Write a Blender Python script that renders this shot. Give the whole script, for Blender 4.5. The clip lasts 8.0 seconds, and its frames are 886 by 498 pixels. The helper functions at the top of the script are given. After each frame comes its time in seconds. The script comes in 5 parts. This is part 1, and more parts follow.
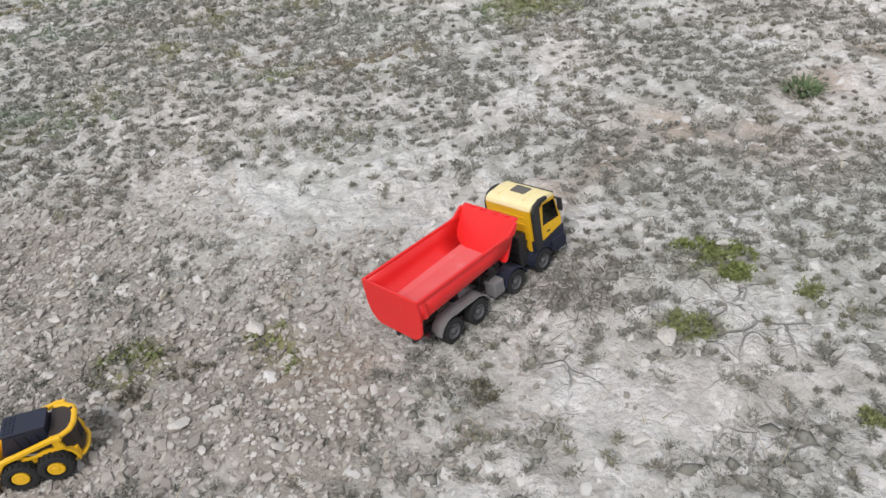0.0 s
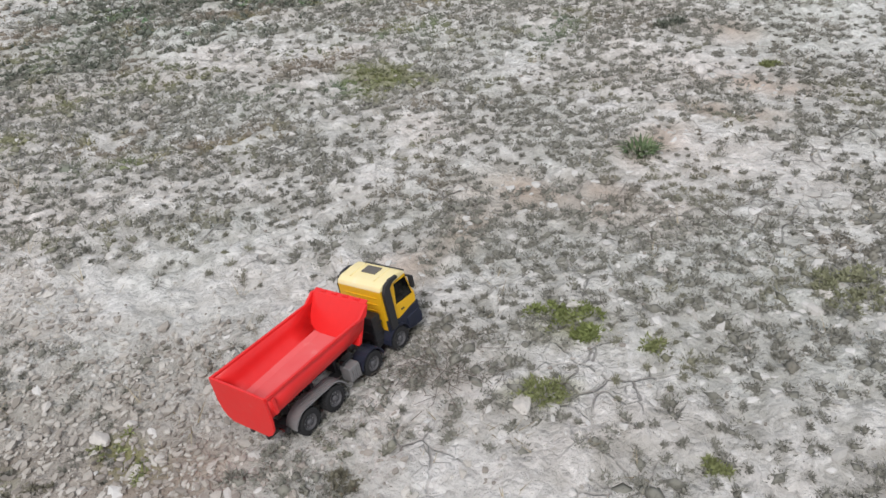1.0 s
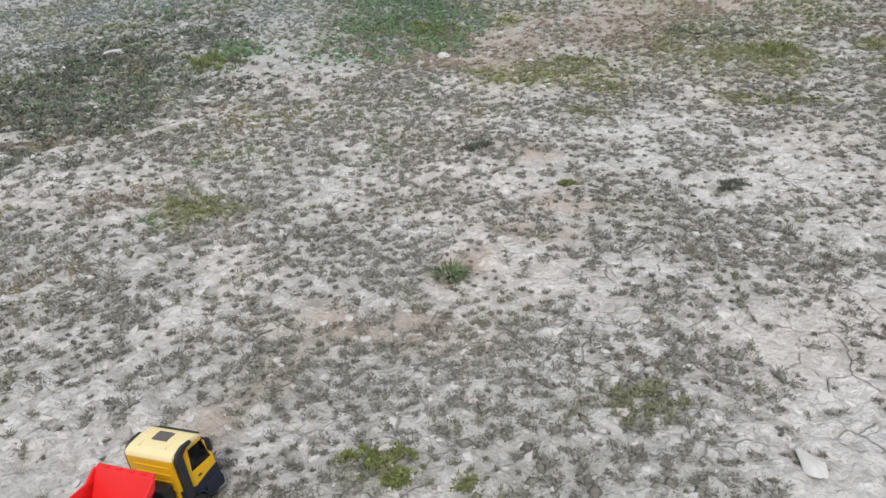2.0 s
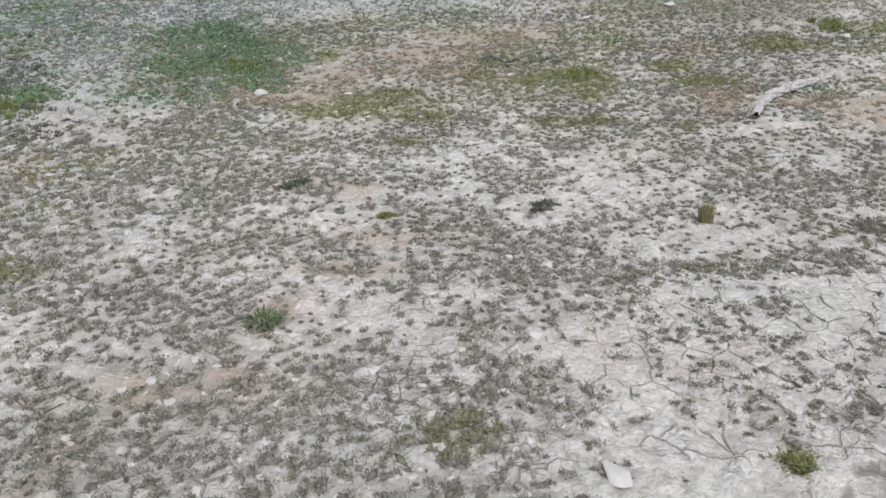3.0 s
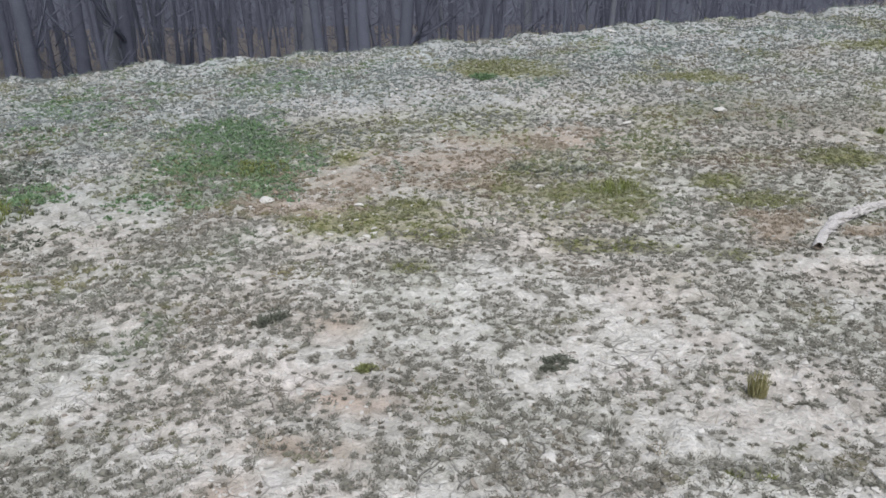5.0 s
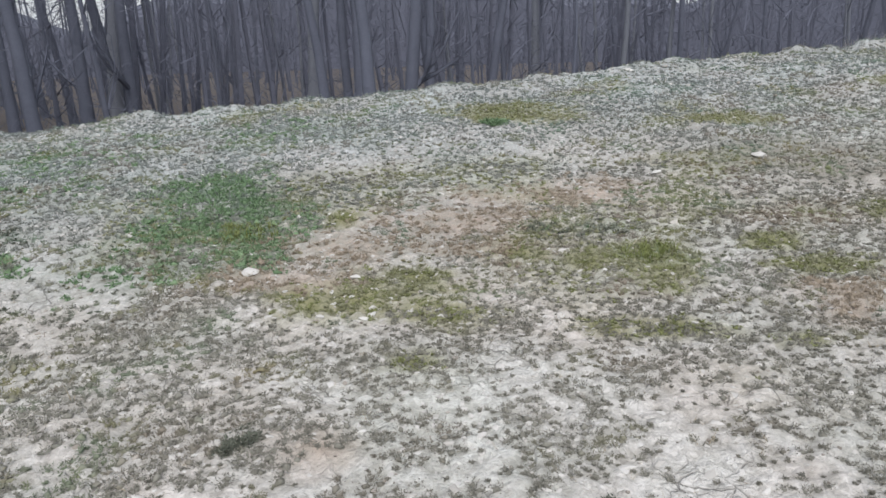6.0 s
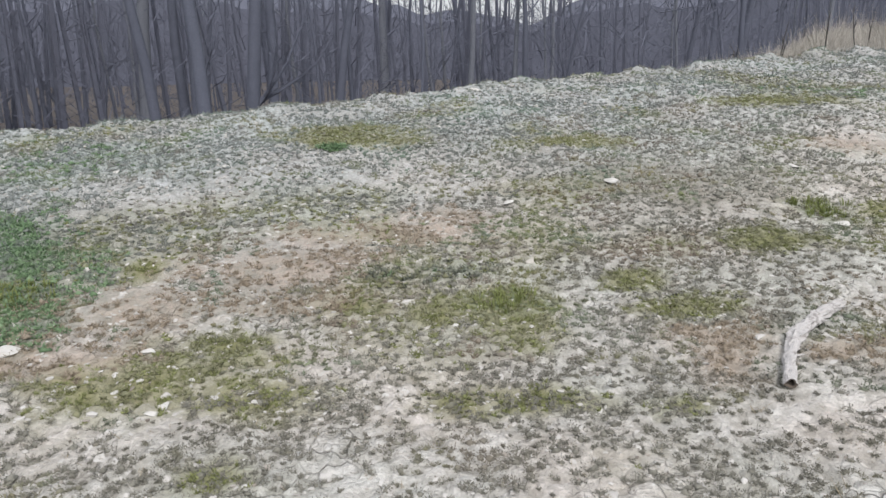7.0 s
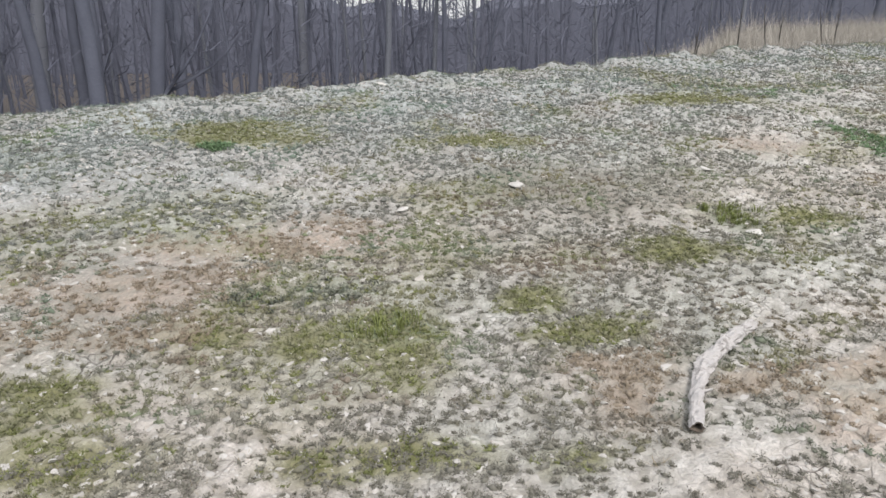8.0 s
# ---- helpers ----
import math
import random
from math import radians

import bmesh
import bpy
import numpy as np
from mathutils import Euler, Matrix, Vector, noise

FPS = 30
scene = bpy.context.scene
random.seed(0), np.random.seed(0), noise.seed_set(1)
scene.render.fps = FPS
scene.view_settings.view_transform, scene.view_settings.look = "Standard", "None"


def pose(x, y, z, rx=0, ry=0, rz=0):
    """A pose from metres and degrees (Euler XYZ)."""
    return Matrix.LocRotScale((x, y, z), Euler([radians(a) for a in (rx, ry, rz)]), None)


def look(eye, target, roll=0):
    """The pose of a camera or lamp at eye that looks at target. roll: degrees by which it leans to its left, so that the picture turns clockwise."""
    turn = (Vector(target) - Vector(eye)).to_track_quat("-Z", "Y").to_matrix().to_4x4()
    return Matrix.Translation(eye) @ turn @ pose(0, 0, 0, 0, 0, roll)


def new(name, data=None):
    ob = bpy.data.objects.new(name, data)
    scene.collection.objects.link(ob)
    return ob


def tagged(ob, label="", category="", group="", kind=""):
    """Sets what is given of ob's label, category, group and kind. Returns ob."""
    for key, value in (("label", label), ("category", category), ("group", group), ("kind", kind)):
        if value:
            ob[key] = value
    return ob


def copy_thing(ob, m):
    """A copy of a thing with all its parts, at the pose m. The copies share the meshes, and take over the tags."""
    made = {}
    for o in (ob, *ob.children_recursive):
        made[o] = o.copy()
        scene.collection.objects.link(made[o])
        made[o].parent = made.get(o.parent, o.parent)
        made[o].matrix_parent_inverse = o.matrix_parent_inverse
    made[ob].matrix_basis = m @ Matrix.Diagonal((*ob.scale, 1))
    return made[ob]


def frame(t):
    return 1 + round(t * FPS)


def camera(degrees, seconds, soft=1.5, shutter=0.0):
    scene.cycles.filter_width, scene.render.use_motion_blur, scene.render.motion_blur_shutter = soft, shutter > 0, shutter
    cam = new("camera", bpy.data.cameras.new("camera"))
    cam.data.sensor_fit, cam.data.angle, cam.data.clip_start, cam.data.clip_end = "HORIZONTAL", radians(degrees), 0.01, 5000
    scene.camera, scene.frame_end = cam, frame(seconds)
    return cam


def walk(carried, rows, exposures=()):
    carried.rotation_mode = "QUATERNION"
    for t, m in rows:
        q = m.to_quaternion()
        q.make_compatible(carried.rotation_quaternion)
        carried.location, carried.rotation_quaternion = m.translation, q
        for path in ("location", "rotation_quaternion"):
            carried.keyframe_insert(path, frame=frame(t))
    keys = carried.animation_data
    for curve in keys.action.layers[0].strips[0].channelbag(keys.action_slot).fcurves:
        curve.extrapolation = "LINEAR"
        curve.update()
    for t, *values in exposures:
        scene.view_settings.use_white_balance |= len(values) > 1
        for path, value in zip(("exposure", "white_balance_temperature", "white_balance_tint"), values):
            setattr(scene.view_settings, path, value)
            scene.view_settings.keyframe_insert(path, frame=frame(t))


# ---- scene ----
cam = camera(61.9, 8.0, soft=1.5)
PATH = [
    (0.0, look((0.000, 0.000, 1.399), (-0.228, 2.347, -0.456), -5.96)),
    (0.5, look((0.073, 0.003, 1.420), (0.059, 2.428, -0.346), -5.43)),
    (1.0, look((0.141, 0.030, 1.442), (0.333, 2.497, -0.255), -4.65)),
    (1.5, look((0.227, 0.063, 1.508), (0.763, 2.581, -0.032), -2.75)),
    (2.0, look((0.302, 0.075, 1.535), (1.141, 2.606, 0.160), -1.40)),
    (2.2, look((0.326, 0.064, 1.536), (1.284, 2.579, 0.210), -1.08)),
    (3.3, look((0.556, 0.063, 1.539), (2.032, 2.346, 0.269), -0.76)),
    (3.5, look((0.599, 0.093, 1.547), (2.095, 2.369, 0.288), -0.59)),
    (4.0, look((0.703, 0.167, 1.559), (2.211, 2.483, 0.392), -0.37)),
    (4.5, look((0.888, 0.323, 1.590), (2.320, 2.732, 0.517), -0.11)),
    (5.0, look((1.095, 0.561, 1.603), (2.370, 3.095, 0.627), -0.47)),
    (5.2, look((1.157, 0.677, 1.608), (2.396, 3.246, 0.675), -0.88)),
    (6.3, look((1.620, 1.500, 1.601), (2.913, 4.084, 0.792), -2.25)),
    (6.5, look((1.731, 1.616, 1.615), (3.159, 4.134, 0.826), -1.89)),
    (7.0, look((2.022, 1.910, 1.596), (3.776, 4.215, 0.815), -0.79)),
    (7.5, look((2.298, 2.103, 1.590), (4.173, 4.309, 0.801), -0.76)),
    (8.0, look((2.607, 2.171, 1.575), (4.576, 4.286, 0.770), 0.26)),
]
walk(cam, PATH, ((0.0, 0.12, 6500, 10), (2.0, 0.03, 6500, 10), (4.5, 0.04, 6480, 10), (6.5, 0.18, 6520, 10), (7.0, 0.21, 6640, 10), (8.0, 0.27, 6810, 10.5)))

# ---- light: thin overcast, soft sun from behind and above ----
world = bpy.data.worlds.new("overcast_sky")
world.use_nodes = True
scene.world = world
wn, wl = world.node_tree.nodes, world.node_tree.links
sky = wn.new("ShaderNodeTexSky")
sky.sky_type, sky.sun_disc = "NISHITA", False
sky.sun_elevation, sky.sun_rotation = radians(52), radians(200)
sky.air_density, sky.dust_density = 1.0, 3.0
veil = wn.new("ShaderNodeMixRGB")
veil.inputs[0].default_value = 0.75
veil.inputs[2].default_value = (8.6, 9.0, 9.6, 1)
wl.new(sky.outputs[0], veil.inputs[1])
wl.new(veil.outputs[0], wn["Background"].inputs[0])
wn["Background"].inputs[1].default_value = 0.088
sun = new("sun", bpy.data.lights.new("sun", "SUN"))
sun.data.energy, sun.data.angle, sun.data.color = 2.0, radians(16), (1.0, 0.972, 0.955)
sun.matrix_world = look((-1.6, -4.4, 6.0), (0, 0, 0))

# ---- helpers of this scene ----
RNG = np.random.default_rng(7)


def part(name, bm, material, parent=None, label=""):
    """One mesh object from a bmesh, under a thing or on its own."""
    me = bpy.data.meshes.new(name)
    bm.to_mesh(me)
    bm.free()
    me.materials.append(material)
    ob = new(name, me)
    if parent:
        ob.parent = parent
    if label:
        ob["label"] = label
    return ob


def array_mesh(name, verts, tris, material, smooth=False):
    """One mesh object from arrays of corners and triangles."""
    me = bpy.data.meshes.new(name)
    nv, nt = len(verts), len(tris)
    me.vertices.add(nv)
    me.vertices.foreach_set("co", np.asarray(verts, np.float32).ravel())
    me.loops.add(nt * 3)
    me.loops.foreach_set("vertex_index", np.asarray(tris, np.int32).ravel())
    me.polygons.add(nt)
    me.polygons.foreach_set("loop_start", np.arange(0, nt * 3, 3, dtype=np.int32))
    me.polygons.foreach_set("use_smooth", np.full(nt, smooth))
    me.update(calc_edges=True)
    me.materials.append(material)
    return new(name, me)


def lattice(ix, iy, seed):
    n = (ix.astype(np.int64) * 374761393 + iy.astype(np.int64) * 668265263 + seed * 974711) & 0xFFFFFFFF
    n = ((n ^ (n >> 13)) * 1274126177) & 0xFFFFFFFF
    return ((n ^ (n >> 16)) & 0xFFFF) / 65535.0


def vnoise(x, y, size, seed=0):
    """Smooth value noise, 0 to 1, with features of about that size in metres."""
    u, v = np.asarray(x) / size + 100.5, np.asarray(y) / size + 100.5
    iu, iv = np.floor(u), np.floor(v)
    fu, fv = u - iu, v - iv
    fu, fv = fu * fu * (3 - 2 * fu), fv * fv * (3 - 2 * fv)
    a, b = lattice(iu, iv, seed), lattice(iu + 1, iv, seed)
    c, d = lattice(iu, iv + 1, seed), lattice(iu + 1, iv + 1, seed)
    return (a * (1 - fu) + b * fu) * (1 - fv) + (c * (1 - fu) + d * fu) * fv


def clod_gap(x, y, size=0.078, seed=77):
    """Distance from the middle of the clod of clay that a place lies on, in clod sizes: 0 on top, about 0.6 and more in the joints."""
    u = np.asarray(x) / size + 0.55 * (vnoise(x, y, 0.09, 78) - 0.5) + 200
    v = np.asarray(y) / size + 0.55 * (vnoise(x, y, 0.09, 79) - 0.5) + 200
    iu, iv = np.floor(u), np.floor(v)
    best = np.full(np.shape(u), 9.0)
    for du in (-1, 0, 1):
        for dv in (-1, 0, 1):
            cu, cv = iu + du, iv + dv
            best = np.minimum(best, np.hypot(cu + lattice(cu, cv, seed) - u, cv + lattice(cu, cv, seed + 1) - v))
    return best


# ---- the lie of the land ----
def swell(v):
    return np.logaddexp(0, v)


def land(x, y):
    """Height of the hillside without its small bumps: level, then a slope up to a crest, and a fall behind it."""
    x, y = np.asarray(x, float), np.asarray(y, float)
    s = np.minimum(0.6 * x + 0.8 * y, 24)
    c = y + 0.26 * x - 12.65
    rise = 0.124 * swell((s - 6.3) / 0.8) - 0.012 * swell(np.minimum(x, 26) - 11)
    steep = np.clip((x - 1.2 * np.maximum(c, 0) - 13.2) / 3.2, 0, 1)
    fall = 0.5 - 0.33 * steep * steep * (3 - 2 * steep)
    return rise - np.minimum(fall * 0.3 * swell(c / 0.3), 4.6)


# the truck stands on a patch that leans a little
PAD_X, PAD_Y, PAD_TURN, PAD_Z, PAD_ROLL, PAD_PITCH = -0.064, 1.547, 48.0, 0.0, -0.155, 0.014


def patch_frame(x, y, cx, cy, turn):
    ca, sa = math.cos(radians(turn)), math.sin(radians(turn))
    return (x - cx) * ca + (y - cy) * sa, -(x - cx) * sa + (y - cy) * ca


def ease(v):
    v = np.clip(v, 0, 1)
    return v * v * (3 - 2 * v)


def plate_zone(x, y):
    """The mud flat that has dried into plates: 1 inside, 0 outside."""
    u, v = patch_frame(x, y, 2.95, 1.50, -30)
    return ease((1.25 - np.hypot(u / 1.15, v / 0.55) + 0.7 * (vnoise(x, y, 0.45, 91) - 0.5)) / 0.35)


def bumps(x, y):
    far = np.clip((np.hypot(x - 1.5, y - 1.0) - 3) / 9, 0, 1)
    low = (vnoise(x, y, 0.62, 1) - 0.5) * 0.030 + (vnoise(x, y, 0.24, 2) - 0.5) * 0.012
    fine = (vnoise(x, y, 0.115, 3) - 0.5) * 0.014 + (vnoise(x, y, 0.06, 4) - 0.5) * 0.022
    cloddy = -np.minimum(clod_gap(x, y), 0.8) * 0.034 * (0.35 + 0.9 * vnoise(x, y, 0.5, 6))
    crest = np.exp(-((y + 0.26 * x - 12.5) / 0.5) ** 2)
    clods = np.maximum(vnoise(x, y, 0.36, 5) - 0.5, 0) * 0.30 * crest
    u, v = patch_frame(x, y, PAD_X, PAD_Y, PAD_TURN)
    pad = ease((0.50 - np.abs(u)) / 0.18) * ease((0.26 - np.abs(v)) / 0.15)
    lu, lv = patch_frame(x, y, -1.103, 1.037, 199)
    flat = np.maximum(np.maximum(pad, ease((0.24 - np.hypot(lu, lv)) / 0.1)) * 0.9, plate_zone(x, y) * 0.75)
    return (low * (1 + 1.2 * far) + fine * (1 + 0.9 * far) + clods + cloddy) * (1 - flat) + pad * (v * PAD_ROLL - u * PAD_PITCH) - 0.010 * plate_zone(x, y)


def height(x, y):
    x, y = np.asarray(x, float), np.asarray(y, float)
    return land(x, y) + bumps(x, y)


# patches of ground cover: x, y, half length, half width, turn
GREEN_AT = [
    (2.52, 8.35, 0.55, 0.70, -37), (2.55, 6.60, 0.29, 0.48, -35), (2.25, 7.42, 0.46, 0.75, -36), 
    (11.00, 4.70, 0.24, 1.09, -38), (2.60, 7.40, 0.55, 0.80, -35), (0.75, 7.30, 0.25, 0.35, -30),
]
FAINT_AT = [
    (1.40, 10.20, 1.60, 1.30, 0), (3.60, 9.90, 1.10, 0.90, -20), (0.20, 9.20, 1.20, 1.00, 0), (1.26, 8.99, 0.51, 0.78, -37),
    (1.75, 6.85, 0.60, 1.00, -35), (12.23, 6.83, 0.9, 0.5, -37),
]
THICK_AT = [
    (5.70, 4.25, 0.50, 0.35, 0), (5.60, 4.10, 0.60, 0.30, 0), (6.10, 3.45, 0.40, 0.25, 0), (9.0, 7.4, 2.2, 1.6, -35), (6.5, 8.6, 2.2, 1.2, -30),
    (7.20, 4.50, 0.90, 0.45, -30), (6.40, 4.45, 0.60, 0.35, -35), (0.20, 9.60, 1.50, 1.20, 0),
    (-0.40, 3.70, 1.20, 0.60, -10), (-1.60, 3.60, 0.90, 0.90, -10),
    (0.90, 5.00, 0.80, 0.90, -25), (8.60, 8.00, 1.60, 1.10, -35), (9.50, 6.60, 1.10, 0.60, -35), (1.80, 5.30, 0.60, 0.50, -30),
]
YELLOW_AT = [
    (-0.61, 1.39, 0.09, 0.06, -35), (-0.97, 1.27, 0.08, 0.07, -35),
    (5.75, 4.77, 0.18, 0.14, -40), (4.94, 5.1, 0.16, 0.14, -40), (3.19, 5.11, 0.22, 0.22, -40), (3.1, 5.0, 0.2, 0.2, -40),
    (5.60, 4.32, 0.34, 0.20, -20), (11.30, 6.90, 0.90, 0.35, -37),
    (7.00, 4.55, 0.40, 0.22, -35), (8.30, 4.30, 0.35, 0.20, -35),
    (4.27, 4.09, 0.28, 0.14, -40), (3.25, 4.91, 0.34, 0.24, -40),
    (5.71, 4.72, 0.19, 0.23, -41), (4.12, 5.49, 0.17, 0.19, -41),
    (4.42, 5.15, 0.16, 0.22, -40), (7.84, 7.30, 0.60, 0.30, -40), (4.73, 3.66, 0.16, 0.13, -40), (3.02, 2.03, 0.10, 0.05, -30),
    (2.85, 5.42, 0.42, 0.46, -33), (3.33, 6.91, 0.16, 0.26, -36), (4.86, 5.04, 0.25, 0.34, -35),
    (3.92, 4.33, 0.17, 0.17, -32), (2.82, 4.46, 0.16, 0.17, -32), (6.18, 9.18, 0.74, 0.33, -42),
    (4.80, 4.85, 0.24, 0.47, -37), (3.91, 4.32, 0.19, 0.13, -42), (3.35, 5.47, 0.27, 0.33, -42),
    (6.14, 8.86, 0.66, 0.48, -39), (0.15, 3.77, 0.20, 0.17, -11), (0.61, 1.67, 0.11, 0.11, -4),
    (0.49, 1.41, 0.08, 0.05, -3), (0.18, 3.84, 0.24, 0.20, -22), (-0.99, 1.34, 0.10, 0.11, -2),
]
DARK_AT = [
    (4.25, 5.61, 0.22, 0.2, -40), (4.12, 5.41, 0.2, 0.16, -40),
        (5.55, 4.00, 0.45, 0.22, 25), (6.10, 3.45, 0.35, 0.12, 15),
    (4.53, 5.64, 0.36, 0.59, -37), (1.86, 4.23, 0.51, 0.31, -35), (2.34, 2.40, 0.30, 0.09, -30), (2.95, 2.05, 0.50, 0.12, -30), (3.61, 1.72, 0.40, 0.12, -27),
    (4.59, 2.30, 0.49, 0.37, -35), (1.99, 6.01, 0.36, 0.79, -36), (5.27, 4.17, 0.25, 0.30, -41),
    (7.42, 5.88, 0.71, 0.63, -39), (-2.05, 3.03, 0.40, 0.60, -7), (-0.49, 2.54, 0.38, 0.19, -6),
    (0.13, 1.55, 0.25, 0.07, -3), (0.62, 2.18, 0.36, 0.32, -6), (-0.05, 1.66, 0.18, 0.14, -16),
    (-0.34, 3.08, 0.50, 0.29, -18),
]
BRIGHT_AT = [
    (2.54, 7.03, 0.25, 0.25, -35),
    (7.92, 4.67, 0.24, 0.26, -41), (4.89, 4.98, 0.21, 0.23, -42), (0.40, 7.00, 0.29, 0.42, -27),
]
DARKG_AT = [
    (-0.65, 6.75, 1.06, 2.45, -25), (4.88, 5.56, 0.26, 0.20, -40), (4.48, 5.76, 0.18, 0.22, -40),
]
BARE_AT = [
        (2.10, 1.00, 0.60, 0.35, -30), (1.54, 6.51, 0.28, 0.66, -36), (0.25, 1.18, 0.23, 0.13, -6),
    (-0.82, 2.13, 0.40, 0.23, -9), (1.03, 6.50, 0.36, 0.60, -27), (10.21, 5.34, 0.72, 1.03, -39),
    (4.95, 3.33, 0.21, 0.24, -42), (0.78, 7.00, 0.36, 0.70, -30), (2.18, 3.86, 0.17, 0.41, -29),
    (-0.46, 2.02, 0.27, 0.18, -16),
]
BROWN_AT = [
    (-0.53, 1.29, 0.14, 0.1, -35), (1.92, 3.2, 0.22, 0.16, -35), (1.72, 2.92, 0.24, 0.14, -35), (0.93, 2.39, 0.2, 0.12, -35), (2.37, 6.14, 0.3, 0.3, -35),
    (5.39, 3.99, 0.28, 0.2, -40), (5.3, 3.8, 0.25, 0.18, -40), (4.53, 6.68, 0.5, 0.35, -40), (5.51, 6.43, 0.35, 0.3, -40), (5.93, 3.05, 0.25, 0.2, -40),
    (5.95, 2.88, 0.42, 0.24, -25), (9.95, 5.40, 0.55, 0.40, -39),
    (6.30, 3.20, 0.45, 0.20, -25), (5.75, 3.50, 0.22, 0.14, 0), (5.20, 3.75, 0.30, 0.20, 10),
    (0.77, 2.38, 0.39, 0.22, -34), (1.28, 2.72, 0.22, 0.14, 40), (0.10, 1.97, 0.28, 0.13, 42), (0.38, 2.22, 0.22, 0.12, 42), (3.70, 5.85, 0.55, 0.35, -40), (4.30, 6.35, 0.50, 0.32, -40), (-0.42, 1.27, 0.16, 0.13, 20), (2.15, 3.95, 0.20, 0.28, -20), (2.75, 5.80, 0.35, 0.30, -40), (5.41, 3.86, 0.35, 0.22, 10), (3.10, 6.26, 0.62, 0.52, -35), (5.00, 6.41, 0.64, 0.34, -40),
    (3.96, 6.41, 0.78, 0.55, -41),
]
GRAVEL_AT = [
    (-1.00, 1.25, 0.75, 0.75, 0), (-1.60, 1.60, 0.70, 0.70, 0), (-0.45, 1.10, 0.35, 0.35, 0),
    (-0.94, 1.43, 0.40, 0.39, -7), (-0.55, 1.27, 0.18, 0.16, -7), (-1.42, 1.64, 0.28, 0.40, -4),
    (7.42, 5.88, 1.05, 0.98, -39),
]
PATCHES = {"green": GREEN_AT, "faint": FAINT_AT, "thick": THICK_AT, "yellow": YELLOW_AT, "dark": DARK_AT, "bright": BRIGHT_AT, "darkg": DARKG_AT, "bare": BARE_AT, "brown": BROWN_AT, "gravel": GRAVEL_AT}


def cover(kind, x, y):
    """How much a kind of ground cover takes hold at a place, 0 to 1, with ragged edges."""
    wob = (vnoise(x, y, 0.33, 21) - 0.5) * 0.55 + (vnoise(x, y, 0.12, 22) - 0.5) * 0.45
    best = np.zeros(np.shape(x))
    if kind == "yellow":
        best = best + np.clip((vnoise(x, y, 0.75, 24) - 0.64) * 2.0, 0, 0.3) * np.clip((0.6 * x + 0.8 * y - 4.5) / 2, 0, 1)
    for px, py, a, b, turn in PATCHES[kind]:
        ca, sa = np.cos(radians(turn)), np.sin(radians(turn))
        u = ((x - px) * ca + (y - py) * sa) / (a * 1.15)
        v = (-(x - px) * sa + (y - py) * ca) / (b * 0.9)
        best = np.maximum(best, np.clip(1.25 - np.hypot(u, v) + wob, 0, 1))
    return best


def scrub(x, y):
    """Density of the low dry herbs, 0 to 1."""
    slope = np.clip((0.6 * x + 0.8 * y - 4.0) / 4, 0, 1)
    n = 0.56 + 0.15 * slope + 0.34 * (vnoise(x, y, 1.3, 31) - 0.5) + (0.60 - 0.15 * slope) * (vnoise(x, y, 0.26, 32) - 0.5) + 0.40 * (vnoise(x, y, 0.11, 33) - 0.5)
    n = n + 0.45 * (clod_gap(x, y) - 0.38) - 0.24 * plate_zone(x, y)
    n = n + 0.75 * cover("dark", x, y) + 0.3 * cover("faint", x, y) + 0.28 * cover("thick", x, y) + 0.45 * cover("darkg", x, y) + 0.4 * cover("green", x, y) + 0.15 * cover("yellow", x, y)
    n = n - 0.5 * cover("bare", x, y) - 0.3 * cover("gravel", x, y) - 0.16 * cover("brown", x, y)
    return np.clip(n, 0, 1)


# ---- materials ----
def shader(name, rough=0.85, metal=0.0):
    m = bpy.data.materials.new(name)
    m.use_nodes = True
    n, l = m.node_tree.nodes, m.node_tree.links
    b = n["Principled BSDF"]
    b.inputs["Roughness"].default_value, b.inputs["Metallic"].default_value = rough, metal
    return m, n, l, b


def ramp(n, stops):
    r = n.new("ShaderNodeValToRGB")
    while len(r.color_ramp.elements) < len(stops):
        r.color_ramp.elements.new(0.5)
    for e, (p, c) in zip(r.color_ramp.elements, stops):
        e.position, e.color = p, (*c, 1)
    return r


def grain(n, l, size, detail=4, vector=None, rough=0.55):
    t = n.new("ShaderNodeTexNoise")
    t.inputs["Scale"].default_value, t.inputs["Detail"].default_value, t.inputs["Roughness"].default_value = 1 / size, detail, rough
    if vector:
        l.new(vector, t.inputs["Vector"])
    return t


def mix(n, l, fac, a, b, kind="MIX"):
    x = n.new("ShaderNodeMixRGB")
    x.blend_type = kind
    for sock, v in zip(x.inputs, (fac, a, b)):
        if isinstance(v, bpy.types.NodeSocket):
            l.new(v, sock)
        elif isinstance(v, (int, float)):
            sock.default_value = v if sock.type == "VALUE" else (v, v, v, 1)
        else:
            sock.default_value = (*v, 1)
    return x.outputs[0]


def calc(n, l, op, a, b=0.0, clamp=False):
    x = n.new("ShaderNodeMath")
    x.operation, x.use_clamp = op, clamp
    for sock, v in zip(x.inputs, (a, b)):
        if isinstance(v, bpy.types.NodeSocket):
            l.new(v, sock)
        else:
            sock.default_value = v
    return x.outputs[0]


def relief(n, l, b, value, depth, strength=1.0):
    x = n.new("ShaderNodeBump")
    x.inputs["Distance"].default_value, x.inputs["Strength"].default_value = depth, strength
    l.new(value, x.inputs["Height"])
    l.new(x.outputs[0], b.inputs["Normal"])


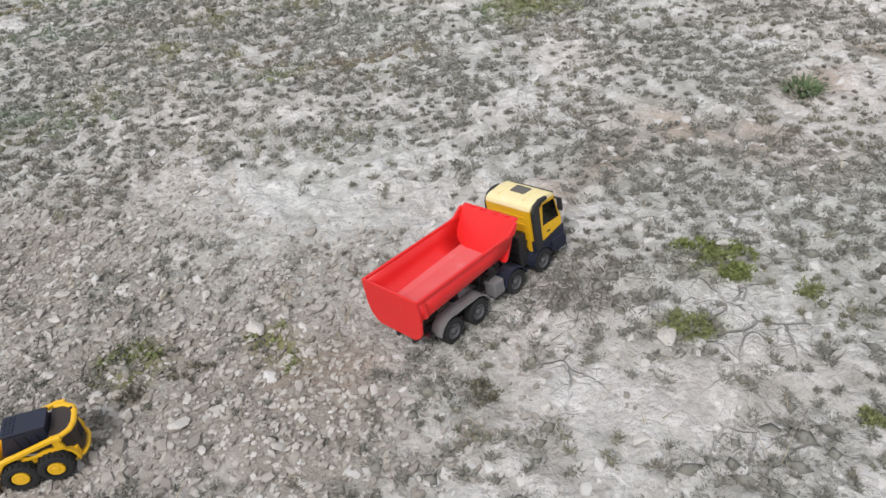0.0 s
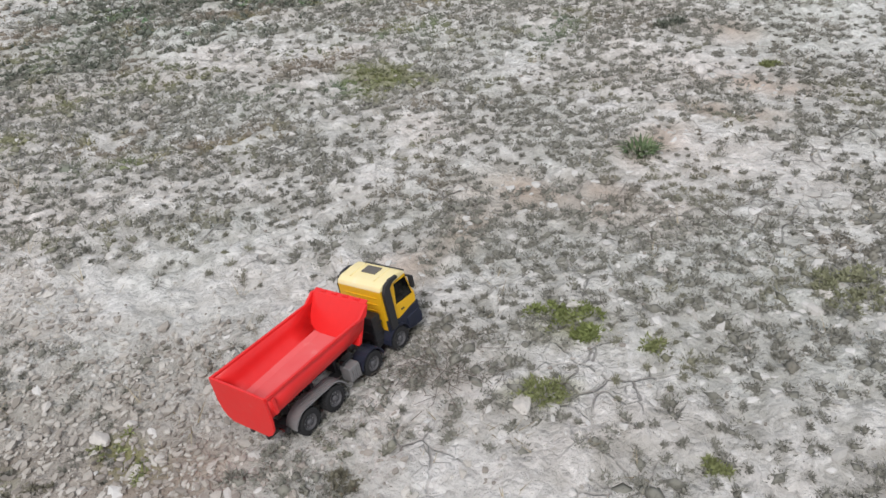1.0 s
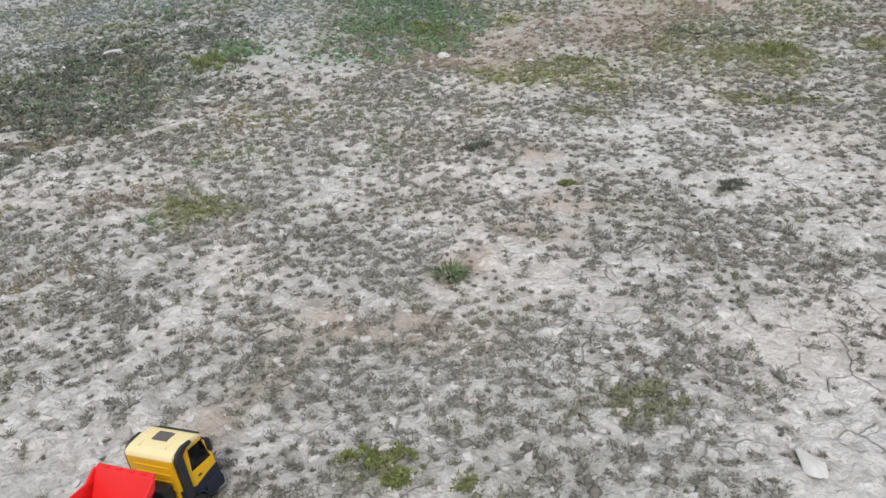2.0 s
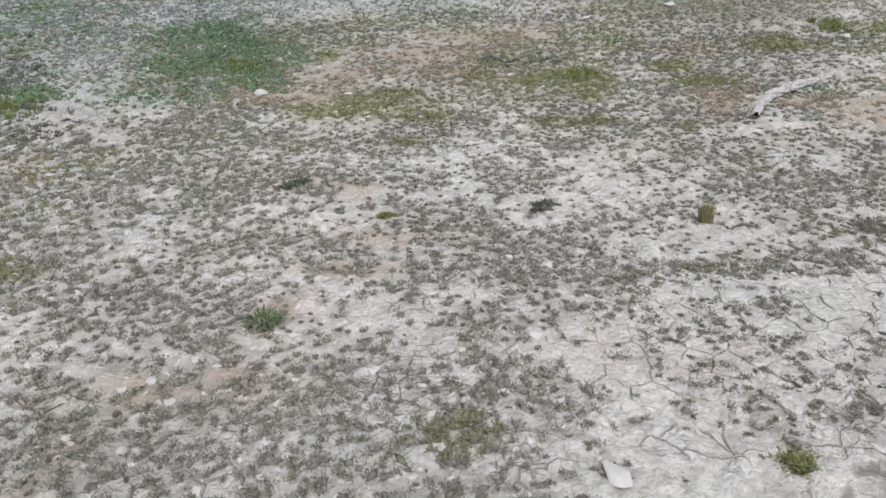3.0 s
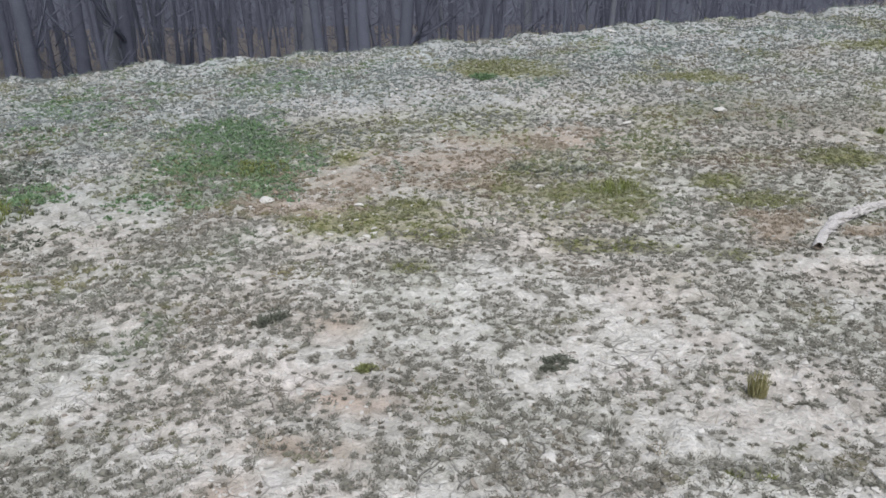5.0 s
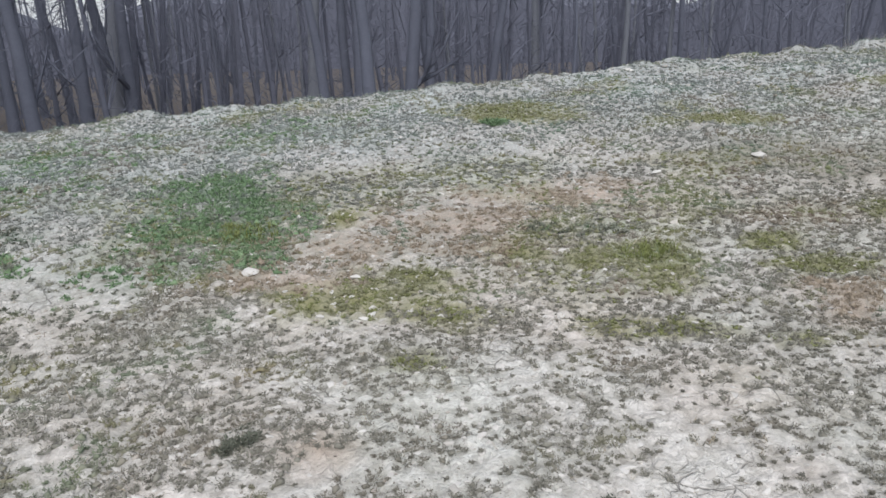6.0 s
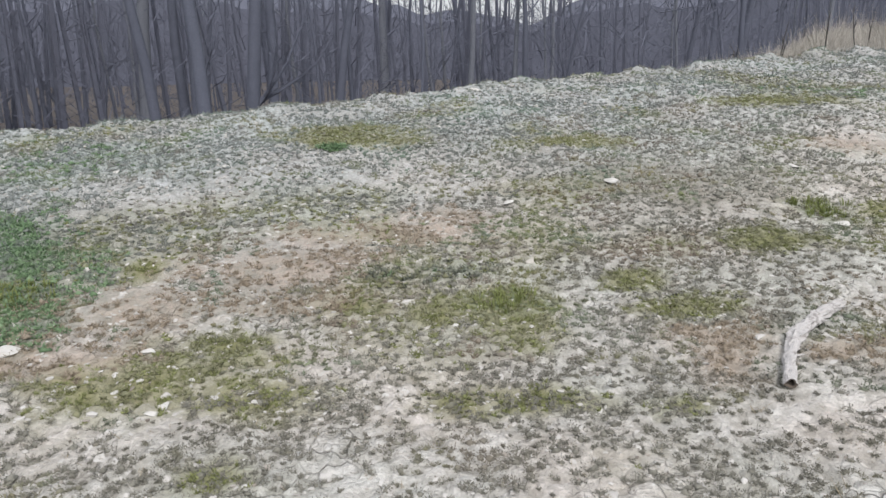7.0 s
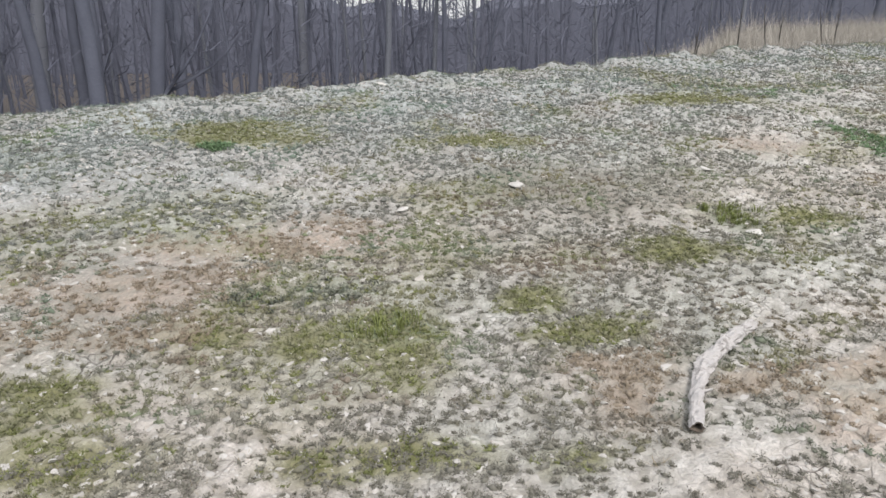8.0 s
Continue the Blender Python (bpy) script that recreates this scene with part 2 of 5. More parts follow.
def surface(name, low, high, size=0.02, rough=0.7, metal=0.0, depth=0.001, wear=None, wear_at=0.62):
    """A worn surface of two tones, with grain, large blotches and an optional dust or wear colour."""
    m, n, l, b = shader(name, rough, metal)
    co = n.new("ShaderNodeTexCoord").outputs["Object"]
    g, big = grain(n, l, size, 6, co), grain(n, l, size * 9, 3, co)
    c = mix(n, l, calc(n, l, "MULTIPLY", calc(n, l, "ADD", g.outputs[0], big.outputs[0]), 0.5), low, high)
    if wear:
        w = ramp(n, [(wear_at, (0, 0, 0)), (min(wear_at + 0.14, 1), (1, 1, 1))])
        w2 = grain(n, l, size * 3, 8, co, 0.7)
        l.new(calc(n, l, "ADD", calc(n, l, "MULTIPLY", big.outputs[0], 0.45), calc(n, l, "MULTIPLY", w2.outputs[0], 0.55)), w.inputs[0])
        c = mix(n, l, w.outputs[0], c, wear)
    l.new(c, b.inputs["Base Color"])
    rr = n.new("ShaderNodeMapRange")
    rr.inputs["To Min"].default_value, rr.inputs["To Max"].default_value = max(rough - 0.12, 0.05), min(rough + 0.12, 1)
    l.new(g.outputs[0], rr.inputs[0])
    l.new(rr.outputs[0], b.inputs["Roughness"])
    relief(n, l, b, g.outputs[0], depth)
    return m


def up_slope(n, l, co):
    """0 on the flat, 1 high on the slope, where haze is painted in."""
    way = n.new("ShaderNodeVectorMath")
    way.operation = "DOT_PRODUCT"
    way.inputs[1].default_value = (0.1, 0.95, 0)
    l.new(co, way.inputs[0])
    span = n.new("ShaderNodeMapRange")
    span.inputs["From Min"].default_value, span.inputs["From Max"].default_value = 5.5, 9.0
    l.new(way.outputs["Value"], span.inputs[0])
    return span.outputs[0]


def island_mat(name, stops, rough=0.9, blotch=0.9, hues=(), loose=0.65, uphill_haze=None):
    """Small plants, chips and twigs: each loose piece draws its tone from a ramp, shifted by large patches."""
    m, n, l, b = shader(name, rough)
    geo = n.new("ShaderNodeNewGeometry")
    co = n.new("ShaderNodeTexCoord").outputs["Object"]
    r = ramp(n, stops)
    big = grain(n, l, blotch, 3, co)
    v = calc(n, l, "ADD", calc(n, l, "ADD", calc(n, l, "MULTIPLY", geo.outputs["Random Per Island"], loose), calc(n, l, "MULTIPLY", grain(n, l, 0.06, 2, co).outputs[0], 0.65 - loose)),
             calc(n, l, "MULTIPLY", calc(n, l, "SUBTRACT", big.outputs[0], 0.3), 0.8), True)
    l.new(v, r.inputs[0])
    fine = grain(n, l, 0.004, 4, co)
    base = r.outputs[0]
    for k, (size, at, colour) in enumerate(hues):
        shift = n.new("ShaderNodeVectorMath")
        shift.inputs[1].default_value = (7.3 * k + 3, 2.1 * k, 0)
        l.new(co, shift.inputs[0])
        w = ramp(n, [(at, (0, 0, 0)), (at + 0.12, (0.8, 0.8, 0.8))])
        l.new(grain(n, l, size, 4, shift.outputs[0]).outputs[0], w.inputs[0])
        base = mix(n, l, w.outputs[0], base, mix(n, l, 1.0, base, colour, "MULTIPLY"))
    # optional haze tint, mixed into the colour of plants high on the slope
    if uphill_haze:
        base = mix(n, l, up_slope(n, l, co), base, mix(n, l, 1.0, base, uphill_haze, "MULTIPLY"))
    c = mix(n, l, 0.35, base, mix(n, l, fine.outputs[0], (0.3, 0.3, 0.3), (1.0, 1.0, 1.0)), "MULTIPLY")
    l.new(c, b.inputs["Base Color"])
    return m


def ground_mat(name, cracked):
    m, n, l, b = shader(name, 0.95)
    co = n.new("ShaderNodeTexCoord").outputs["Object"]

    def mask(name):
        a = n.new("ShaderNodeAttribute")
        a.attribute_name = name
        return a.outputs["Fac"]

    big, mid, fine, dust = grain(n, l, 0.9, 4, co), grain(n, l, 0.14, 6, co, 0.62), grain(n, l, 0.018, 6, co, 0.7), grain(n, l, 0.004, 4, co)
    # bare clay, from chalky to damp grey
    clay = ramp(n, [(0.22, (0.36, 0.34, 0.315)), (0.40, (0.66, 0.635, 0.605)), (0.52, (0.82, 0.80, 0.777)), (0.76, (0.89, 0.878, 0.862))])
    l.new(calc(n, l, "ADD", calc(n, l, "MULTIPLY", big.outputs[0], 0.35), calc(n, l, "MULTIPLY", mid.outputs[0], 0.65)), clay.inputs[0])
    c = mix(n, l, 0.3, clay.outputs[0], mix(n, l, fine.outputs[0], (0.35, 0.35, 0.35), (1.15, 1.15, 1.15)), "MULTIPLY")
    # chips of crust: cells of slightly different tone
    warp = mix(n, l, 0.05, co, grain(n, l, 0.06, 3, co).outputs["Color"], "ADD")
    chips = n.new("ShaderNodeTexVoronoi")
    chips.inputs["Scale"].default_value = 38
    l.new(warp, chips.inputs["Vector"])
    tone = n.new("ShaderNodeSeparateColor")
    l.new(chips.outputs["Color"], tone.inputs[0])
    c = mix(n, l, 0.42, c, mix(n, l, tone.outputs[0], (0.5, 0.49, 0.47), (1.15, 1.15, 1.15)), "MULTIPLY")
    # brown churned soil and gravel beds
    c = mix(n, l, calc(n, l, "MULTIPLY", mask("brown"), 0.85), c, mix(n, l, mid.outputs[0], (0.38, 0.292, 0.228), (0.63, 0.515, 0.43)))
    c = mix(n, l, calc(n, l, "MULTIPLY", mask("gravel"), 0.8), c, mix(n, l, mid.outputs[0], (0.20, 0.168, 0.135), (0.39, 0.34, 0.29)))
    # drying cracks
    wide = mix(n, l, 0.085, co, grain(n, l, 0.20, 5, co).outputs["Color"], "ADD")
    net = n.new("ShaderNodeTexVoronoi")
    net.feature = "DISTANCE_TO_EDGE"
    net.inputs["Scale"].default_value = 7.5
    l.new(wide, net.inputs["Vector"])
    net2 = n.new("ShaderNodeTexVoronoi")
    net2.feature = "DISTANCE_TO_EDGE"
    net2.inputs["Scale"].default_value = 17
    l.new(mix(n, l, 0.022, co, grain(n, l, 0.05, 3, co).outputs["Color"], "ADD"), net2.inputs["Vector"])
    crack = ramp(n, [(0.008, (1, 1, 1)), (0.032, (0, 0, 0))])
    l.new(net.outputs["Distance"], crack.inputs[0])
    crack2 = ramp(n, [(0.010, (1, 1, 1)), (0.040, (0, 0, 0))])
    l.new(net2.outputs["Distance"], crack2.inputs[0])
    some = ramp(n, [(0.42, (0, 0, 0)), (0.56, (1, 1, 1))])
    l.new(mid.outputs[0], some.inputs[0])
    part_of = ramp(n, [(0.50, (0, 0, 0)), (0.68, (1, 1, 1))])
    l.new(grain(n, l, 0.45, 5, co).outputs[0], part_of.inputs[0])
    fissure = calc(n, l, "MAXIMUM", calc(n, l, "MULTIPLY", crack.outputs[0], calc(n, l, "MULTIPLY", part_of.outputs[0], 0.9)), calc(n, l, "MULTIPLY", crack2.outputs[0], calc(n, l, "MULTIPLY", calc(n, l, "MULTIPLY", some.outputs[0], part_of.outputs[0]), 0.4)))
    fissure = calc(n, l, "MULTIPLY", fissure, calc(n, l, "MULTIPLY", calc(n, l, "SUBTRACT", 1.0, mask("gravel"), True), cracked))
    c = mix(n, l, calc(n, l, "MULTIPLY", fissure, 0.75), c, (0.14, 0.12, 0.10))
    # lichen and moss film between the herbs
    film = ramp(n, [(0.56, (0, 0, 0)), (0.70, (1, 1, 1))])
    l.new(calc(n, l, "ADD", calc(n, l, "MULTIPLY", mask("scrub") if cracked > 0.5 else 0.5, 0.6), calc(n, l, "MULTIPLY", grain(n, l, 0.05, 6, co, 0.7).outputs[0], 0.6)), film.inputs[0])
    c = mix(n, l, calc(n, l, "MULTIPLY", film.outputs[0], 0.26), c, mix(n, l, fine.outputs[0], (0.15, 0.145, 0.115), (0.33, 0.32, 0.27)))
    # rounded clods; moss, seedlings and painted crevice shade darken the joints between them
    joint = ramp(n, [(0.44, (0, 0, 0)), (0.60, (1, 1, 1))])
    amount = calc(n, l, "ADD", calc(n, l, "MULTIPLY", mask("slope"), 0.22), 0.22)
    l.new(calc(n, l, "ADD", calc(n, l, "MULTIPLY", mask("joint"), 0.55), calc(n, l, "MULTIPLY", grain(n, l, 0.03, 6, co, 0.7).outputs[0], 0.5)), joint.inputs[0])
    shade_and_moss = calc(n, l, "MULTIPLY", joint.outputs[0], calc(n, l, "MULTIPLY", calc(n, l, "SUBTRACT", 1.0, mask("gravel"), True), calc(n, l, "MULTIPLY", amount, cracked)))
    c = mix(n, l, shade_and_moss, c, mix(n, l, fine.outputs[0], (0.19, 0.18, 0.155), (0.38, 0.365, 0.325)))
    # on the slope a thin green-grey crust of moss and seedlings
    crust = ramp(n, [(0.40, (0, 0, 0)), (0.58, (1, 1, 1))])
    l.new(grain(n, l, 0.07, 8, co, 0.75).outputs[0], crust.inputs[0])
    c = mix(n, l, calc(n, l, "MULTIPLY", calc(n, l, "MULTIPLY", crust.outputs[0], mask("slope")), calc(n, l, "ADD", calc(n, l, "MULTIPLY", up_slope(n, l, co), 0.3), 0.36)), c, mix(n, l, fine.outputs[0], (0.21, 0.215, 0.175), (0.42, 0.42, 0.37)))
    tint = ramp(n, [(0.36, (0.94, 0.99, 0.95)), (0.5, (1.01, 0.995, 0.975)), (0.62, (1.07, 0.98, 0.93))])
    l.new(grain(n, l, 1.1, 3, co).outputs[0], tint.inputs[0])
    c = mix(n, l, 0.45, c, tint.outputs[0], "MULTIPLY")
    # bluer cast that paints distance haze onto the upper ground
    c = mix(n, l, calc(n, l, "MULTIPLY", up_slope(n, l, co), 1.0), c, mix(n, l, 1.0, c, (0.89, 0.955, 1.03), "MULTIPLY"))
    # far from the walk the herbs are a mottled film
    speck = ramp(n, [(0.47, (0, 0, 0)), (0.56, (1, 1, 1))])
    l.new(calc(n, l, "ADD", calc(n, l, "MULTIPLY", grain(n, l, 0.07, 5, co, 0.65).outputs[0], 0.7), calc(n, l, "MULTIPLY", big.outputs[0], 0.3)), speck.inputs[0])
    c = mix(n, l, calc(n, l, "MULTIPLY", calc(n, l, "MULTIPLY", speck.outputs[0], mask("outer")), 0.8 * cracked), c, mix(n, l, fine.outputs[0], (0.15, 0.147, 0.12), (0.33, 0.325, 0.28)))
    moss = mix(n, l, fine.outputs[0], (0.13, 0.14, 0.035), (0.30, 0.30, 0.10))
    c = mix(n, l, calc(n, l, "MULTIPLY", mask("yellow"), 0.8), c, moss)
    turf = mix(n, l, fine.outputs[0], (0.125, 0.185, 0.125), (0.27, 0.345, 0.24))
    c = mix(n, l, calc(n, l, "MULTIPLY", mask("green"), 0.6), c, turf)
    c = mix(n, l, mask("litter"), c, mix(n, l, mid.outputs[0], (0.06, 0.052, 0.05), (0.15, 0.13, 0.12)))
    l.new(c, b.inputs["Base Color"])
    lumps = grain(n, l, 0.045, 3, co)
    hgt = calc(n, l, "ADD", calc(n, l, "ADD", calc(n, l, "MULTIPLY", fine.outputs[0], 0.8), calc(n, l, "MULTIPLY", lumps.outputs[0], 1.6)), calc(n, l, "ADD", calc(n, l, "MULTIPLY", chips.outputs["Distance"], -0.5), calc(n, l, "MULTIPLY", dust.outputs[0], 0.2)))
    relief(n, l, b, calc(n, l, "SUBTRACT", hgt, calc(n, l, "MULTIPLY", fissure, 1.4)), 0.018, 1.0)
    return m


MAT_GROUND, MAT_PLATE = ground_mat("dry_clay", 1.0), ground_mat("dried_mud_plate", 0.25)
MAT_HERB = island_mat("dry_herbs", [(0.0, (0.155, 0.150, 0.125)), (0.35, (0.220, 0.214, 0.182)), (0.65, (0.285, 0.278, 0.240)), (1.0, (0.37, 0.360, 0.315))], loose=0.25, hues=((0.45, 0.56, (1.0, 1.0, 0.78)), (0.6, 0.56, (1.04, 0.94, 0.89))))
MAT_HERB_SLOPE = island_mat("slope_herbs", [(0.0, (0.170, 0.168, 0.142)), (0.35, (0.232, 0.228, 0.195)), (0.65, (0.295, 0.288, 0.250)), (1.0, (0.385, 0.373, 0.330))], loose=0.25, uphill_haze=(0.86, 0.98, 1.10), hues=((0.55, 0.52, (1.03, 1.05, 0.66)), (0.7, 0.52, (1.10, 0.92, 0.84)), (0.6, 0.53, (0.78, 1.0, 0.80))))
MAT_HERB_TAN = island_mat("dusty_tan_herbs", [(0.0, (0.215, 0.175, 0.125)), (0.35, (0.295, 0.245, 0.185)), (0.65, (0.375, 0.318, 0.25)), (1.0, (0.47, 0.405, 0.335))], loose=0.25)
MAT_HERB_OLIVE = island_mat("olive_herbs", [(0.0, (0.165, 0.170, 0.095)), (0.35, (0.230, 0.235, 0.140)), (0.65, (0.300, 0.300, 0.190)), (1.0, (0.39, 0.385, 0.265))], loose=0.25)
MAT_MOSS = island_mat("yellow_moss", [(0.0, (0.132, 0.148, 0.058)), (0.5, (0.225, 0.248, 0.102)), (1.0, (0.33, 0.352, 0.165))])
MAT_TURF = island_mat("green_turf", [(0.0, (0.110, 0.188, 0.100)), (0.5, (0.180, 0.285, 0.152)), (1.0, (0.275, 0.385, 0.225))])
MAT_GREY_SCRUB = island_mat("grey_scrub", [(0.0, (0.075, 0.088, 0.066)), (0.5, (0.145, 0.158, 0.125)), (1.0, (0.235, 0.243, 0.205))])
MAT_LEAF = island_mat("fresh_grass", [(0.0, (0.13, 0.158, 0.045)), (0.5, (0.21, 0.248, 0.08)), (1.0, (0.32, 0.355, 0.15))])
MAT_SHRUB = island_mat("brown_olive_shrub", [(0.0, (0.115, 0.105, 0.075)), (0.5, (0.185, 0.172, 0.125)), (1.0, (0.28, 0.262, 0.20))])
MAT_WEED = island_mat("weed_leaves", [(0.0, (0.065, 0.10, 0.045)), (0.5, (0.125, 0.175, 0.08)), (1.0, (0.22, 0.27, 0.145))])
MAT_STRAW_OLIVE = island_mat("olive_straw", [(0.0, (0.19, 0.18, 0.075)), (0.5, (0.30, 0.28, 0.13)), (1.0, (0.44, 0.41, 0.24))])
MAT_STRAW = island_mat("straw", [(0.0, (0.22, 0.18, 0.11)), (0.5, (0.40, 0.34, 0.24)), (1.0, (0.58, 0.52, 0.40))])
MAT_CHIP = island_mat("stone_chips", [(0.0, (0.165, 0.145, 0.122)), (0.4, (0.385, 0.348, 0.308)), (0.75, (0.55, 0.517, 0.472)), (1.0, (0.79, 0.765, 0.735))])
MAT_TWIG = island_mat("dead_twigs", [(0.0, (0.07, 0.055, 0.045)), (0.6, (0.18, 0.15, 0.125)), (1.0, (0.34, 0.30, 0.26))])
MAT_ROCK = surface("pale_limestone", (0.44, 0.425, 0.40), (0.74, 0.73, 0.71), 0.012, 0.85, depth=0.003)
MAT_ROCK_BEIGE = surface("beige_limestone", (0.38, 0.35, 0.32), (0.66, 0.63, 0.59), 0.010, 0.9, depth=0.003)
# the wood's blue haze is mixed into these three bark colours
MAT_BARK = surface("hazed_grey_bark", (0.058, 0.066, 0.092), (0.150, 0.163, 0.215), 0.05, 0.95, depth=0.02)
MAT_BARK_PALE = surface("hazed_pale_bark", (0.10, 0.11, 0.135), (0.21, 0.225, 0.265), 0.05, 0.95, depth=0.02)
MAT_WOODS = surface("hazed_woods_bark", (0.076, 0.083, 0.114), (0.142, 0.152, 0.200), 0.2, 1.0, depth=0.02)
MAT_LOG = surface("bleached_wood", (0.38, 0.362, 0.36), (0.76, 0.74, 0.735), 0.012, 0.9, depth=0.012, wear=(0.15, 0.13, 0.12), wear_at=0.51)

# ---- ground: one sheet to the horizon ----
def lines(a, mid, b, reach, n):
    """Grid lines: close together nearby, wider up the slope, and ever wider out to the horizon."""
    grow = np.geomspace(0.08, reach, n)
    return np.concatenate([(a - np.cumsum(grow))[::-1], np.arange(a, mid, 0.0265), np.arange(mid, b, 0.046), b + np.cumsum(grow)])


GX, GY = lines(-3.6, 6.2, 20.0, 150, 36), lines(0.3, 5.6, 13.6, 150, 36)
gx, gy = np.meshgrid(GX, GY)
gx, gy = gx.ravel(), gy.ravel()
core = (gx > -3.61) & (gx < 20) & (gy > 0.29) & (gy < 13.6)
gz = land(gx, gy) + np.where(core, bumps(gx, gy), 0)
cols, rws = len(GX), len(GY)
i0 = (np.arange(rws - 1)[:, None] * cols + np.arange(cols - 1)[None, :]).ravel()
quads = np.concatenate([np.stack([i0, i0 + 1, i0 + cols + 1], 1), np.stack([i0, i0 + cols + 1, i0 + cols], 1)])
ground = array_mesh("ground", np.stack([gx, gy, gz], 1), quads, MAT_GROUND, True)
tagged(ground, "pale dry cracked clay hillside with thin scrub", "ground", kind="structure")
for key, kinds in (("green", ("green", "bright", "darkg", "faint")), ("yellow", ("yellow",)), ("brown", ("brown",)), ("gravel", ("gravel",))):
    val = np.zeros(len(gx))
    for k in kinds:
        val = np.maximum(val, cover(k, gx, gy) * {"darkg": 0.6, "faint": 0.35}.get(k, 1))
    ground.data.attributes.new(key, "FLOAT", "POINT").data.foreach_set("value", np.where(core, val, 0).astype(np.float32))
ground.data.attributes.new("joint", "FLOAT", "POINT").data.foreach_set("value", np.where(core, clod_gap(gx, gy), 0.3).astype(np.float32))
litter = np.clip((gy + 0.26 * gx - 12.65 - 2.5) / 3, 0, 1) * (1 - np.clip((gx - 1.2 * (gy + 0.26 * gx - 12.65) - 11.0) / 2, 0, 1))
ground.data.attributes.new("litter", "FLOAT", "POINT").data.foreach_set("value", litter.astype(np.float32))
slope_at = np.clip((0.6 * gx + 0.8 * gy - 4.2) / 3, 0, 1)
ground.data.attributes.new("slope", "FLOAT", "POINT").data.foreach_set("value", slope_at.astype(np.float32))
ground.data.attributes.new("scrub", "FLOAT", "POINT").data.foreach_set("value", np.where(core, scrub(gx, gy), 0.5).astype(np.float32))


# ---- ground cover ----
def in_view(x, y):
    """The stretch of hillside that the walk looks over."""
    return (y > 0.55 - 0.25 * x) & (y > 0.9 + 0.36 * (x - 2.4)) & (y > 0.55) & (y < 12.75 - 0.26 * x) & (y < 8.0 + 3.0 * (x + 2.6)) & (x < 21)


ground.data.attributes.new("outer", "FLOAT", "POINT").data.foreach_set("value", np.where(in_view(gx, gy), 0, 1 - litter).astype(np.float32))


def scatter(per_m2, density, near=None):
    """Random places in view, thinned by a density from 0 to 1."""
    count = int(24.6 * 12.4 * per_m2)
    x, y = RNG.uniform(-3.6, 21, count), RNG.uniform(0.4, 12.8, count)
    keep = in_view(x, y) & (RNG.random(count) < density(x, y))
    d = np.hypot(x - np.clip(x, 0, 2.4), y - np.clip(y * 0, 0, 1) - np.clip(0.8 * (x - 0.3), 0, 2.0))
    if near is not None:
        keep &= (d < near[1]) & (d >= near[0])
    return x[keep], y[keep]


def strew(cell, density, near, loose=0.9):
    """Places in view on a shaken lattice, so that plants keep their distance, thinned by a density."""
    ix, iy = np.meshgrid(np.arange(-3.6, 21, cell), np.arange(0.4, 12.8, cell))
    x = ix.ravel() + RNG.uniform(-0.5, 0.5, ix.size) * cell * loose
    y = iy.ravel() + RNG.uniform(-0.5, 0.5, ix.size) * cell * loose
    d = np.hypot(x - np.clip(x, 0, 2.4), y - np.clip(0.8 * (x - 0.3), 0, 2.0))
    keep = in_view(x, y) & (d >= near[0]) & (d < near[1])
    x, y = x[keep], y[keep]
    keep = RNG.random(len(x)) < density(x, y)
    return x[keep], y[keep]


def blades(x, y, z, count, tall, spread, width, lean, hang=0.35, simple=False):
    """Tufts of bent tapered blades at the places given; tall and spread may differ from tuft to tuft."""
    n = len(x) * count
    k = np.repeat(np.arange(len(x)), count)
    a = RNG.uniform(0, 2 * np.pi, n)
    r = np.sqrt(RNG.random(n)) * spread[k]
    bx, by = x[k] + np.cos(a) * r, y[k] + np.sin(a) * r
    a2 = a + RNG.normal(0, 0.8, n)
    hgt = tall[k] * RNG.uniform(0.45, 1.15, n)
    out = hgt * lean * RNG.uniform(0.3, 1.5, n)
    w = width * RNG.uniform(0.6, 1.4, n) * (tall[k] / np.mean(tall)) ** 0.5
    px, py = -np.sin(a2) * w, np.cos(a2) * w
    dx, dy = np.cos(a2) * out, np.sin(a2) * out
    bz = z[k] - 0.006
    base1 = np.stack([bx - px, by - py, bz], 1)
    base2 = np.stack([bx + px, by + py, bz], 1)
    mid1 = np.stack([bx + dx * 0.4 - px * 0.8, by + dy * 0.4 - py * 0.8, bz + hgt * 0.7], 1)
    mid2 = np.stack([bx + dx * 0.4 + px * 0.8, by + dy * 0.4 + py * 0.8, bz + hgt * 0.7], 1)
    tip = np.stack([bx + dx, by + dy, bz + hgt * (1 - hang * RNG.random(n))], 1)
    if simple:
        return np.stack([base1, base2, tip], 1).reshape(-1, 3), np.arange(n * 3).reshape(-1, 3)
    v = np.stack([base1, base2, mid2, mid1, tip], 1).reshape(-1, 3)
    o = np.arange(n)[:, None] * 5
    t = np.concatenate([o + np.array([[0, 1, 2]]), o + np.array([[0, 2, 3]]), o + np.array([[3, 2, 4]])])
    return v, t


def tufts(name, label, x, y, count, tall, spread, width, lean, material, category="plants", simple=False):
    z = height(x, y) + 0.011 * plate_zone(x, y)
    tl = tall * RNG.lognormal(0, 0.35, len(x))
    sp = spread * RNG.lognormal(0, 0.4, len(x))
    v, t = blades(x, y, z, count, tl, sp, width, lean, simple=simple)
    return tagged(array_mesh(name, v, t, material), label, category, kind="stuff")


